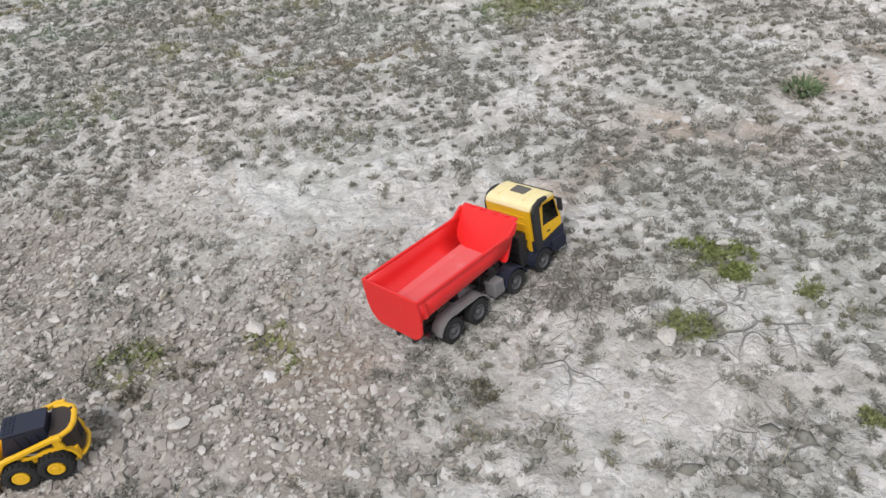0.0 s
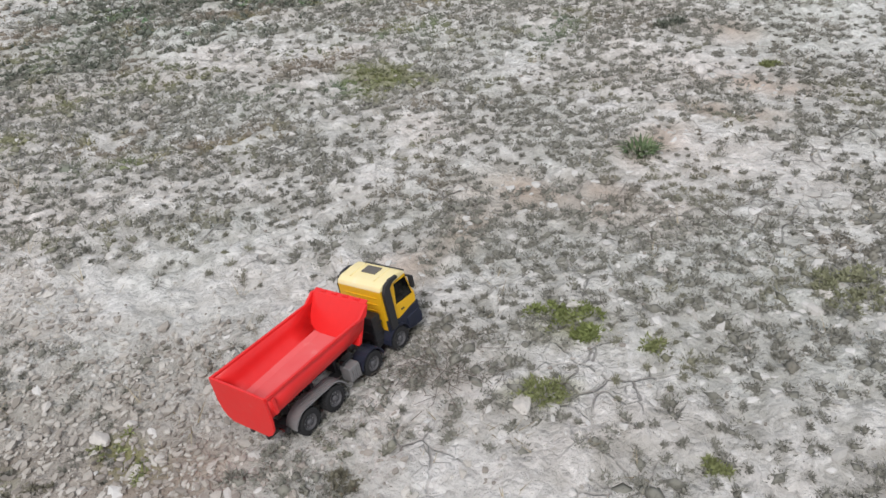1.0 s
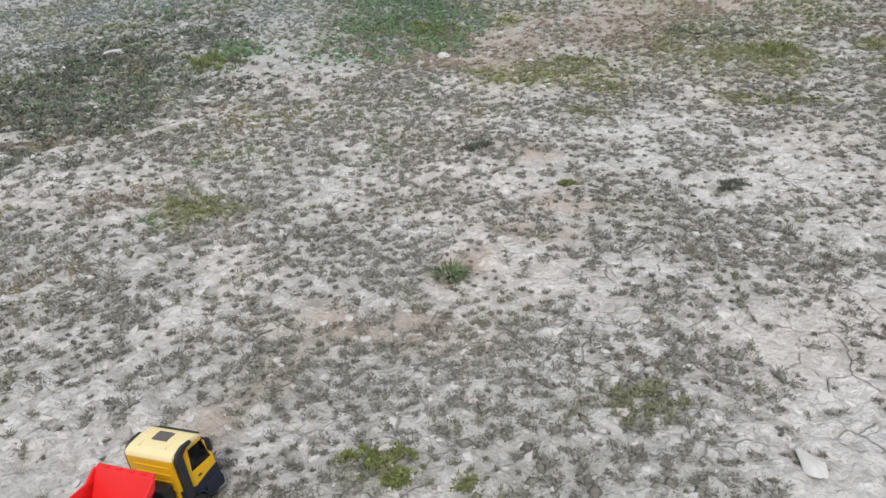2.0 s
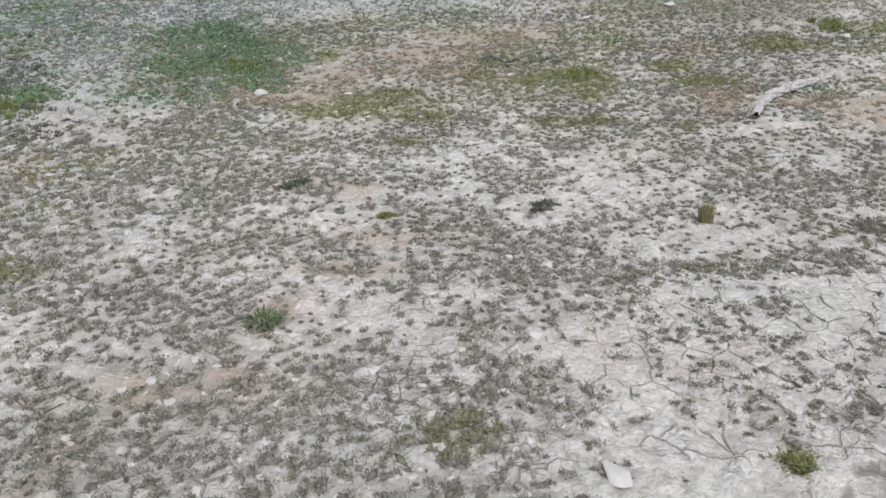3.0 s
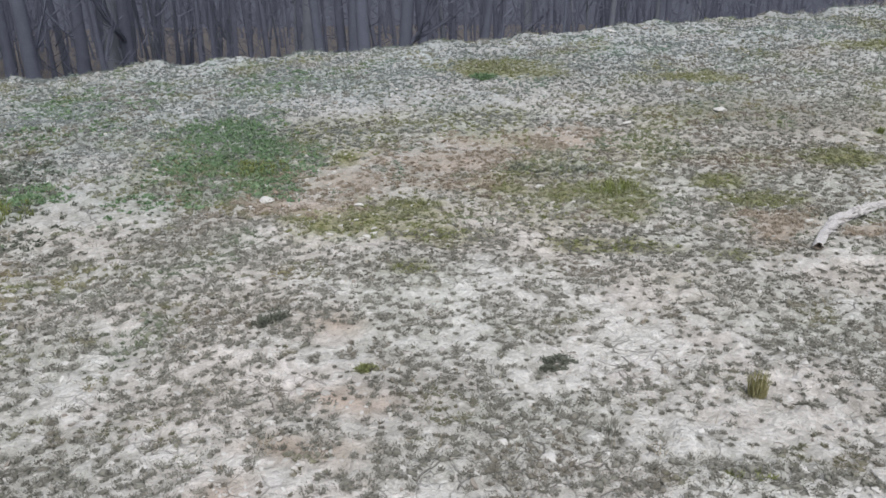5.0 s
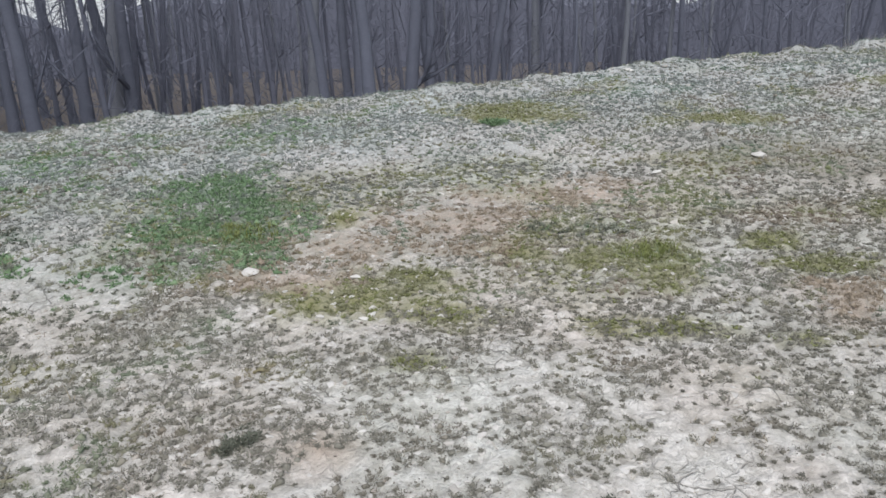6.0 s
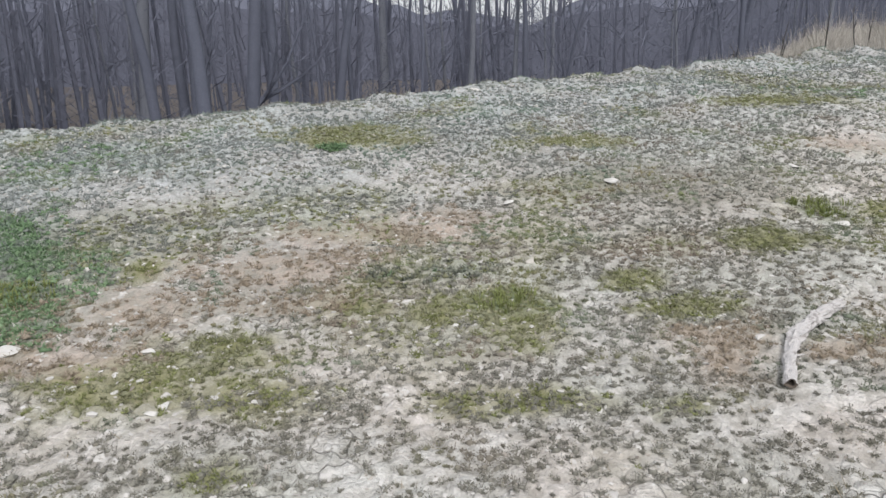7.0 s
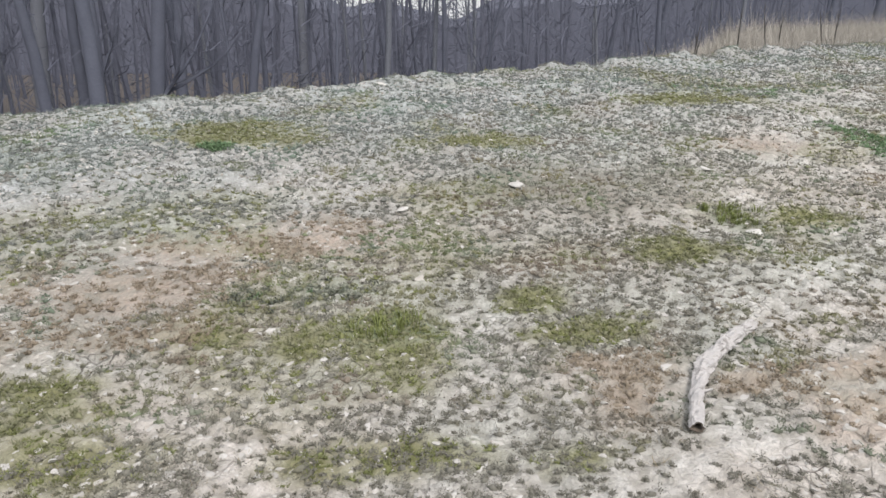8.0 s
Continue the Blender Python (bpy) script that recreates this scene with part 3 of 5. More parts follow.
def chips(name, label, x, y, size, material, sink=0.25, flat=(0.35, 0.8)):
    """Angular stones, each a jittered and flattened twenty-sided lump."""
    bm = bmesh.new()
    bmesh.ops.create_icosphere(bm, subdivisions=1, radius=1)
    base = np.array([v.co[:] for v in bm.verts])
    faces = np.array([[v.index for v in f.verts] for f in bm.faces])
    bm.free()
    n, k = len(x), len(base)
    v = base[None] * RNG.uniform(0.6, 1.25, (n, k, 1))
    v = v * np.stack([RNG.uniform(0.7, 1.5, n), RNG.uniform(0.6, 1.0, n), RNG.uniform(*flat, n)], 1)[:, None]
    v[..., 2] = np.clip(v[..., 2], -1, RNG.uniform(0.25, 0.7, n)[:, None])
    a, tilt = RNG.uniform(0, 2 * np.pi, n), RNG.normal(0, 0.22, n)
    ca, sa = np.cos(a)[:, None], np.sin(a)[:, None]
    v[..., 2] += v[..., 0] * np.tan(tilt)[:, None]
    v = np.stack([v[..., 0] * ca - v[..., 1] * sa, v[..., 0] * sa + v[..., 1] * ca, v[..., 2]], 2) * size[:, None, None]
    v += np.stack([x, y, height(x, y) + 0.010 * plate_zone(x, y) + size * (0.3 - sink)], 1)[:, None]
    t = faces[None] + (np.arange(n) * k)[:, None, None]
    return tagged(array_mesh(name, v.reshape(-1, 3), t.reshape(-1, 3), material), label, "stones", kind="stuff")


def clump_arrays(x, y, count, size, leaf):
    """Low soft clumps: a small uneven eight-sided core each, with many tiny leaves sticking out of it. Corners, triangles and the number of core faces."""
    base = np.array([(1, 0, 0), (0, 1, 0), (-1, 0, 0), (0, -1, 0), (0, 0, 1), (0, 0, -1)], float)
    faces = np.array([(0, 1, 4), (1, 2, 4), (2, 3, 4), (3, 0, 4), (1, 0, 5), (2, 1, 5), (3, 2, 5), (0, 3, 5)])
    m, c = len(x), len(base)
    long, turn, rise = RNG.uniform(1.0, 1.9, m), RNG.uniform(0, np.pi, m), RNG.uniform(0.45, 0.85, m)
    ca, sa = np.cos(turn), np.sin(turn)
    floor_z = height(x, y) + 0.011 * plate_zone(x, y)
    body = base[None] * RNG.uniform(0.55, 1.1, (m, c, 1)) * size[:, None, None] * 0.62
    u, v = body[..., 0] * long[:, None], body[..., 1]
    body = np.stack([x[:, None] + u * ca[:, None] - v * sa[:, None], y[:, None] + u * sa[:, None] + v * ca[:, None],
                     floor_z[:, None] + body[..., 2] * rise[:, None]], 2)
    hull = (faces[None] + (np.arange(m) * c)[:, None, None]).reshape(-1, 3)
    n = m * count
    k = np.repeat(np.arange(m), count)
    a = RNG.uniform(0, 2 * np.pi, n)
    up = RNG.random(n) ** 0.8
    r = size[k] * RNG.uniform(0.5, 1.0, n) * RNG.choice([1.0, 1.0, 1.0, 1.35], n)
    flat = np.sqrt(1 - up * up) * r
    u, v = np.cos(a) * flat * long[k], np.sin(a) * flat
    mid = np.stack([x[k] + u * ca[k] - v * sa[k], y[k] + u * sa[k] + v * ca[k], floor_z[k] + r * up * rise[k]], 1)
    s = (leaf * RNG.uniform(0.6, 1.5, n))[:, None]
    out = np.stack([np.cos(a + turn[k]), np.sin(a + turn[k]), 0.3 + up], 1) + RNG.normal(0, 0.5, (n, 3))
    out /= np.linalg.norm(out, axis=1)[:, None]
    side = np.cross(out, RNG.normal(0, 1, (n, 3)))
    side /= np.linalg.norm(side, axis=1)[:, None] + 1e-9
    tri = np.stack([mid - out * s * 0.5 + side * s * 0.38, mid - out * s * 0.5 - side * s * 0.38, mid + out * s], 1)
    verts = np.concatenate([body.reshape(-1, 3), tri.reshape(-1, 3)])
    tris = np.concatenate([hull, np.arange(n * 3).reshape(-1, 3) + m * c])
    return verts, tris, len(hull)


def clump_mesh(name, x, y, count, size, leaf, material, base=None):
    verts, tris, soft_faces = clump_arrays(x, y, count, size, leaf)
    ob = array_mesh(name, verts if base is None else verts - np.array(base), tris, material)
    ob.data.polygons.foreach_set("use_smooth", np.arange(len(tris)) < soft_faces)
    return ob


def leaf_domes(name, label, x, y, count, size, leaf, material):
    return tagged(clump_mesh(name, x, y, count, size, leaf, material), label, "plants", kind="stuff")


def herb_density(x, y):
    d = scrub(x, y)
    return np.clip((d - 0.25) * 1.75, 0, 0.95)


def clump_size(x, y, mean):
    """Clumps grow larger where the scrub is dense."""
    return np.clip(mean * (0.55 + 0.8 * scrub(x, y)) * RNG.lognormal(0, 0.48, len(x)), 0.35 * mean, 2.1 * mean)


x, y = strew(0.046, herb_density, (0, 3.2))
leaf_domes("herb_clumps", "soft grey-green clumps of low dry herbs", x, y, 46, clump_size(x, y, 0.0185), 0.0067, MAT_HERB)
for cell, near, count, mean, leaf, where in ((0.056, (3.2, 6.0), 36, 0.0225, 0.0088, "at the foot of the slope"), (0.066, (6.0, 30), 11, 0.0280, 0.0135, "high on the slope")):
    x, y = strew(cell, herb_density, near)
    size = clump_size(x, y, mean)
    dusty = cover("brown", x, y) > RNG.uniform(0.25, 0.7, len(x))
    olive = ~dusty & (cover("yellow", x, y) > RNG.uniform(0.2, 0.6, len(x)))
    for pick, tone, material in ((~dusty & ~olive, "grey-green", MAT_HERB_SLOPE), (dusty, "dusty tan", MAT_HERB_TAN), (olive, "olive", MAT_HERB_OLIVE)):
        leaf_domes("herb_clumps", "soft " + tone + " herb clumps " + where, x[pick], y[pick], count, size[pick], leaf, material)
x, y = scatter(60, lambda x, y: 0.5 + 0 * x)
tufts("straw_blades", "sparse straw-coloured dead grass blades on the clay", x, y, 6, 0.030, 0.03, 0.0014, 1.3, MAT_STRAW, simple=True)
count = 9000
x, y = RNG.uniform(-9, 17, count), RNG.uniform(-7, 12, count)
keep = ~in_view(x, y) & (y < 12.7 - 0.26 * x) & (RNG.random(count) < herb_density(x, y))
leaf_domes("outer_herbs", "low dry herbs on the clay round about", x[keep], y[keep], 9, np.clip(0.04 * RNG.lognormal(0, 0.4, int(keep.sum())), 0.02, 0.09), 0.026, MAT_HERB)
x, y = scatter(640, lambda x, y: np.clip(cover("yellow", x, y) * 0.9 - 0.1, 0, 1))
leaf_domes("yellow_moss", "yellow-green moss cushions on the slope", x, y, 20, np.clip(0.019 * RNG.lognormal(0, 0.35, len(x)), 0.009, 0.030), 0.0085, MAT_MOSS)
x, y = scatter(420, lambda x, y: np.clip(np.maximum(cover("green", x, y), 0.28 * np.maximum(cover("darkg", x, y), cover("faint", x, y))) * 1.2 - 0.15, 0, 1))
leaf_domes("green_turf", "patchy soft green low turf on the slope", x, y, 22, np.clip(0.032 * RNG.lognormal(0, 0.4, len(x)), 0.015, 0.07), 0.0140, MAT_TURF)
x, y = scatter(520, lambda x, y: np.clip(0.75 * cover("darkg", x, y) - 0.08, 0, 1))
leaf_domes("grey_scrub", "dark grey-green dense scrub on the slope", x, y, 16, np.clip(0.034 * RNG.lognormal(0, 0.4, len(x)), 0.015, 0.07), 0.0150, MAT_GREY_SCRUB)
x, y = scatter(420, lambda x, y: np.clip(cover("bright", x, y) - 0.2, 0, 1))
tufts("fresh_grass", "bright green fresh grass in small patches", x, y, 24, 0.05, 0.03, 0.0024, 0.6, MAT_LEAF)


x, y = scatter(6600, lambda x, y: np.clip(0.008 + 1.1 * cover("gravel", x, y), 0, 1), (0, 3.2))
chips("gravel", "grey-beige angular gravel chips loose on the clay", x, y, np.clip(RNG.lognormal(-5.0, 0.42, len(x)), 0.003, 0.019), MAT_CHIP, 0.15, (0.55, 0.95))
x, y = scatter(85, lambda x, y: np.clip(0.25 + 0.7 * cover("gravel", x, y), 0, 1), (3.2, 30))
chips("gravel", "grey stone chips strewn over the slope", x, y, np.clip(RNG.lognormal(-4.5, 0.45, len(x)), 0.005, 0.04), MAT_CHIP)

def clods(x, y):
    return np.clip(0.75 - 0.9 * cover("bare", x, y) - 0.5 * cover("gravel", x, y) + 0.5 * (vnoise(x, y, 0.5, 71) - 0.5), 0.05, 1) * (1 - 0.7 * plate_zone(x, y))


MAT_CRUMB = island_mat("clay_crumbs", [(0.0, (0.42, 0.40, 0.37)), (0.4, (0.57, 0.55, 0.525)), (0.75, (0.67, 0.65, 0.625)), (1.0, (0.77, 0.755, 0.735))])
x, y = scatter(360, clods, (0, 3.2))
chips("clay_crumbs", "pale crumbs and flakes of dry clay", x, y, np.clip(RNG.lognormal(-5.25, 0.5, len(x)), 0.003, 0.020), MAT_CRUMB, 0.35, (0.35, 0.8))
x, y = scatter(150, clods, (3.2, 30))
chips("clay_clods", "pale rounded clods of dry clay on the slope", x, y, np.clip(RNG.lognormal(-4.05, 0.4, len(x)), 0.008, 0.026), MAT_CRUMB, 0.5, (0.35, 0.75))
x, y = scatter(330, clods, (0, 3.2))
chips("clay_clods", "pale rounded clods of dry clay half sunk in the flat", x, y, np.clip(RNG.lognormal(-4.35, 0.5, len(x)), 0.006, 0.028), MAT_CRUMB, 0.5, (0.3, 0.6))


MAT_PALE_STRAW = island_mat("pale_straw", [(0.0, (0.34, 0.31, 0.27)), (0.5, (0.46, 0.43, 0.385)), (1.0, (0.60, 0.57, 0.53))])


# ---- shaping helpers ----
def box(bm, x, y, z, sx, sy, sz, bevel=0.0, turn=None):
    """Adds a bevelled block with its centre at x, y, z."""
    made = bmesh.ops.create_cube(bm, size=1)["verts"]
    m = Matrix.Translation((x, y, z)) @ (turn.to_4x4() if turn else Matrix()) @ Matrix.Diagonal((sx, sy, sz, 1))
    bmesh.ops.transform(bm, matrix=m, verts=made)
    if bevel:
        edges = list({e for v in made for e in v.link_edges})
        bmesh.ops.bevel(bm, geom=edges, offset=bevel, segments=2, affect="EDGES", profile=0.6)
    return bm


def prism(bm, outline, axis, a, b, bevel=0.0):
    """Adds a flat outline drawn out along an axis from a to b. Outline in (x, z) for y, in (y, z) for x, in (x, y) for z."""
    place = {"y": lambda p, d: (p[0], d, p[1]), "x": lambda p, d: (d, p[0], p[1]), "z": lambda p, d: (p[0], p[1], d)}[axis]
    lo, hi = [bm.verts.new(place(p, a)) for p in outline], [bm.verts.new(place(p, b)) for p in outline]
    faces = [bm.faces.new(lo), bm.faces.new(hi[::-1])]
    for i in range(len(outline)):
        j = (i + 1) % len(outline)
        faces.append(bm.faces.new((lo[i], hi[i], hi[j], lo[j])))
    bmesh.ops.recalc_face_normals(bm, faces=faces)
    if bevel:
        bmesh.ops.bevel(bm, geom=list({e for f in faces for e in f.edges}), offset=bevel, segments=2, affect="EDGES", profile=0.6)
    return bm


def lathe(bm, outline, cx, cy, cz, steps=28):
    """Adds a ring turned about an axis along y; outline of (radius, y)."""
    rings = []
    for k in range(steps):
        a = 2 * math.pi * k / steps
        rings.append([bm.verts.new((cx + r * math.cos(a), cy + y, cz + r * math.sin(a))) for r, y in outline])
    faces = []
    for k in range(steps):
        p, q = rings[k], rings[(k + 1) % steps]
        for i in range(len(outline) - 1):
            faces.append(bm.faces.new((p[i], p[i + 1], q[i + 1], q[i])))
    bmesh.ops.recalc_face_normals(bm, faces=faces)
    return bm


def tubes(paths, sides=5):
    """Tapered round stems along paths of (points, radii), as arrays."""
    vs, ts, o = [], [], 0
    ang = np.arange(sides) * 2 * np.pi / sides
    ring = np.stack([np.cos(ang), np.sin(ang)], 1)
    for pts, rad in paths:
        pts = np.asarray(pts, float)
        rad = np.asarray(rad, float)
        d = np.gradient(pts, axis=0)
        d /= np.linalg.norm(d, axis=1)[:, None] + 1e-9
        ref = np.array([0.31, 0.95, 0.05]) if abs(d[0, 2]) > 0.6 else np.array([0.05, 0.05, 1.0])
        u = np.cross(d, ref)
        u /= np.linalg.norm(u, axis=1)[:, None] + 1e-9
        w = np.cross(d, u)
        v = pts[:, None] + (u[:, None] * ring[None, :, :1] + w[:, None] * ring[None, :, 1:]) * rad[:, None, None]
        vs.append(v.reshape(-1, 3))
        n = len(pts)
        i = (np.arange(n - 1)[:, None] * sides + np.arange(sides)[None]).ravel()
        j = (np.arange(n - 1)[:, None] * sides + (np.arange(sides)[None] + 1) % sides).ravel()
        ts.append(np.concatenate([np.stack([i, j, j + sides], 1), np.stack([i, j + sides, i + sides], 1)]) + o)
        o += n * sides
    return np.concatenate(vs), np.concatenate(ts)


def stand(name, x, y, z, turn=0):
    """The empty at the base of a thing made of parts."""
    ob = new(name)
    ob.empty_display_size = 0.05
    ob.matrix_basis = pose(x, y, z, 0, 0, turn)
    return ob


# ---- the toy dump truck ----
MAT_RED = surface("red_plastic", (0.66, 0.012, 0.015), (0.82, 0.028, 0.026), 0.02, 0.40, depth=0.0004, wear=(0.68, 0.22, 0.21), wear_at=0.60)
MAT_DUSTY_RED = surface("dust_faded_red", (0.68, 0.055, 0.06), (0.76, 0.19, 0.19), 0.04, 0.5, depth=0.0004, wear=(0.74, 0.34, 0.32), wear_at=0.50)
MAT_YELLOW = surface("yellow_plastic", (0.74, 0.40, 0.010), (0.86, 0.50, 0.02), 0.02, 0.38, depth=0.0003, wear=(0.62, 0.48, 0.25), wear_at=0.70)
# the roof's yellow is paler than that of the cab sides
MAT_ROOF = surface("pale_roof_yellow", (0.82, 0.66, 0.28), (0.88, 0.79, 0.52), 0.02, 0.4, depth=0.0003, wear=(0.86, 0.80, 0.62), wear_at=0.55)
MAT_HATCH = surface("brown_grey_plastic", (0.09, 0.08, 0.07), (0.15, 0.135, 0.12), 0.01, 0.5)
MAT_COCOA = surface("dark_brown_plastic", (0.020, 0.014, 0.012), (0.045, 0.032, 0.027), 0.01, 0.45, depth=0.0004, wear=(0.14, 0.115, 0.10), wear_at=0.76)
MAT_BLACK = surface("black_plastic", (0.012, 0.012, 0.014), (0.035, 0.034, 0.036), 0.01, 0.5, depth=0.0004, wear=(0.14, 0.125, 0.11), wear_at=0.76)
MAT_NAVY = surface("dark_blue_plastic", (0.008, 0.010, 0.022), (0.020, 0.025, 0.048), 0.01, 0.5, depth=0.0004, wear=(0.10, 0.10, 0.11), wear_at=0.76)
MAT_GREY = surface("grey_plastic", (0.14, 0.135, 0.14), (0.24, 0.235, 0.235), 0.01, 0.42, depth=0.0005, wear=(0.34, 0.31, 0.28), wear_at=0.55)
MAT_RIM = surface("dark_grey_rim", (0.075, 0.073, 0.080), (0.135, 0.132, 0.138), 0.01, 0.5, depth=0.0004, wear=(0.2, 0.18, 0.16), wear_at=0.66)
MAT_TYRE = surface("dusty_rubber", (0.009, 0.009, 0.010), (0.026, 0.025, 0.026), 0.006, 0.85, depth=0.0008, wear=(0.13, 0.115, 0.105), wear_at=0.72)
MAT_STEEL = surface("dull_steel", (0.30, 0.30, 0.30), (0.48, 0.48, 0.47), 0.006, 0.45, 0.8, depth=0.0003)


def glass_mat():
    m, n, l, b = shader("smoked_window", 0.06)
    b.inputs["Base Color"].default_value = (0.012, 0.012, 0.014, 1)
    b.inputs["Transmission Weight"].default_value = 0.6
    b.inputs["IOR"].default_value = 1.46
    return m


def light_mat(name, colour):
    m, n, l, b = shader(name, 0.2)
    b.inputs["Base Color"].default_value = (*colour, 1)
    b.inputs["Coat Weight"].default_value = 0.6
    return m


MAT_GLASS = glass_mat()
MAT_LAMP_RED, MAT_LAMP_CLEAR = light_mat("red_lamp_lens", (0.14, 0.008, 0.01)), light_mat("clear_lamp_lens", (0.7, 0.7, 0.68))


def wheel(parent, x, y, r, width, rim_mat, lugs=22, capped=False):
    """A lugged tyre on a dished or capped rim; the outer face looks away from the axle's middle."""
    s = 1 if y > 0 else -1
    h = width / 2
    bm = bmesh.new()
    lathe(bm, [(r * 0.60, -h), (r * 0.84, -h), (r * 0.94, -h * 0.82), (r * 0.955, 0), (r * 0.94, h * 0.82), (r * 0.84, h), (r * 0.60, h), (r * 0.60, -h)], x, y, r)
    for k in range(lugs):
        a = 2 * math.pi * k / lugs
        for side in (-1, 1):
            a2 = a + (math.pi / lugs if side > 0 else 0)
            turn = Matrix.Rotation(-a2, 3, "Y") @ Matrix.Rotation(side * 0.35, 3, "X")
            box(bm, x + r * 0.955 * math.cos(a2), y + side * h * 0.48, r + r * 0.955 * math.sin(a2), r * 0.09, h * 0.9, r * 0.13, 0, turn)
    w = part("wheel", bm, MAT_TYRE, parent, "black lugged rubber tyre, dusty")
    bm = bmesh.new()
    lathe(bm, [(r * 0.62, -h * 0.8 * s), (r * 0.62, h * 0.86 * s), (r * 0.55, h * 0.90 * s), (r * 0.50, h * 0.45 * s), (r * 0.24, h * 0.40 * s), (r * 0.22, h * 0.85 * s), (r * 0.10, h * 0.95 * s), (0.0005, h * 0.95 * s)], x, y, r)
    part("rim", bm, rim_mat if not capped else MAT_TYRE, w)
    bm = bmesh.new()
    if capped:
        lathe(bm, [(r * 0.47, h * 0.50 * s), (r * 0.46, h * 0.92 * s), (r * 0.42, h * 0.99 * s), (r * 0.20, h * 0.95 * s), (r * 0.16, h * 1.02 * s), (0.0005, h * 1.03 * s)], x, y, r)
        part("hub_cap", bm, rim_mat, w, "flat yellow hub cap")
        return w
    for k in range(8):
        a = 2 * math.pi * k / 8
        lathe(bm, [(0.0001, h * 0.52 * s), (r * 0.045, h * 0.52 * s), (r * 0.05, h * 0.36 * s)], x + r * 0.37 * math.cos(a), y, r + r * 0.37 * math.sin(a), 6)
    part("wheel_nuts", bm, MAT_STEEL, w)
    return w


def dump_truck():
    t = tagged(stand("toy_dump_truck", 0, 0, 0), "red and yellow plastic toy dump truck standing on dry clay", "toy truck")
    # axles and chassis
    axles = (-0.180, -0.085, 0.071, 0.193)
    for x in axles:
        for y in (-0.073, 0.073):
            wheel(t, x, y, 0.037, 0.030, MAT_RIM)
        bm = bmesh.new()
        lathe(bm, [(0.0045, -0.066), (0.0045, 0.066)], x, 0, 0.037, 10)
        part("axle", bm, MAT_BLACK, t)
    for y in (-0.030, 0.030):
        bm = bmesh.new()
        box(bm, -0.005, y, 0.049, 0.54, 0.010, 0.022, 0.0015)
        part("chassis_rail", bm, MAT_BLACK, t)
    bm = bmesh.new()
    box(bm, -0.240, 0, 0.056, 0.010, 0.150, 0.016, 0.002)
    box(bm, -0.232, 0, 0.050, 0.016, 0.064, 0.010, 0.001)
    rear = part("rear_bumper", bm, MAT_BLACK, t)
    for y in (-0.058, 0.058):
        bm = bmesh.new()
        box(bm, -0.246, y, 0.056, 0.004, 0.016, 0.008, 0.001)
        part("tail_lamp", bm, MAT_LAMP_RED, rear)
    bm = bmesh.new()
    box(bm, -0.246, 0.020, 0.054, 0.002, 0.040, 0.009)
    part("blank_plate", bm, MAT_YELLOW, rear)
    # tipping bed: a half-pipe shell
    def rib(y0, z0, k):
        return [(0.1010 - k, 0.200), (0.0995 - k, 0.158), (0.0920 - k * 0.9, 0.134), (0.0720 - k * 0.8, 0.117 + k * 0.5), (0.0500, 0.111 + k), (0.0, 0.110 + k)]
    outer, inner = rib(0, 0, 0.0), rib(0, 0, 0.0035)
    outer, inner = outer + [(-y, z) for y, z in outer[-2::-1]], inner + [(-y, z) for y, z in inner[-2::-1]]

    def front_x(z):
        return 0.030 + (z - 0.110) / 0.090 * 0.046
    bm = bmesh.new()
    grid = []
    for prof in (outer, inner):
        grid.append([[bm.verts.new((-0.283 + (front_x(z) + 0.283) * f, y, z + 0.2 * f * (0.200 - z))) for f in (0, 0.25, 0.5, 0.75, 1)] for y, z in prof])
    for g in grid:
        for i in range(len(g) - 1):
            for j in range(4):
                bm.faces.new((g[i][j], g[i][j + 1], g[i + 1][j + 1], g[i + 1][j])).smooth = True
    for i in (0, len(outer) - 1):
        for j in range(4):
            bm.faces.new((grid[0][i][j], grid[0][i][j + 1], grid[1][i][j + 1], grid[1][i][j]))
    for j in (0, 4):
        for i in range(len(outer) - 1):
            bm.faces.new((grid[0][i][j], grid[0][i + 1][j], grid[1][i + 1][j], grid[1][i][j]))
    bmesh.ops.recalc_face_normals(bm, faces=bm.faces)
    # thickened rim along both sides
    for y in (-0.1010, 0.1010):
        box(bm, -0.104, y, 0.1985, 0.360, 0.0075, 0.008, 0.0015)
    bed = part("dump_bed", bm, MAT_RED, t, "scuffed red half-pipe tipping bed")
    bm = bmesh.new()
    prism(bm, [(-0.068, 0.1225), (-0.049, 0.1160), (0.049, 0.1160), (0.068, 0.1225), (0.068, 0.1215), (0.049, 0.1148), (-0.049, 0.1148), (-0.068, 0.1215)], "x", -0.2830, 0.0310)
    for v in bm.verts:
        v.co.z += 0.2 * (v.co.x + 0.283) / 0.314 * (0.200 - v.co.z)
    part("bed_floor", bm, MAT_DUSTY_RED, bed, "dust-faded pinkish red floor")
    bm = bmesh.new()
    gate = [(0.1030, 0.204), (0.1030, 0.134), (0.096, 0.102), (0.084, 0.086), (0.066, 0.075), (-0.066, 0.075), (-0.084, 0.086), (-0.096, 0.102), (-0.1030, 0.134), (-0.1030, 0.204)]
    prism(bm, gate, "x", -0.2905, -0.2835, 0.0015)
    gate_ob = part("tailgate", bm, MAT_RED, bed)
    for y in (-0.1045, 0.1045):
        bm = bmesh.new()
        box(bm, -0.268, y, 0.168, 0.010, 0.004, 0.046, 0.0012)
        part("gate_hinge", bm, MAT_RED, gate_ob)
    # sloping headboard with a visor lip
    bm = bmesh.new()
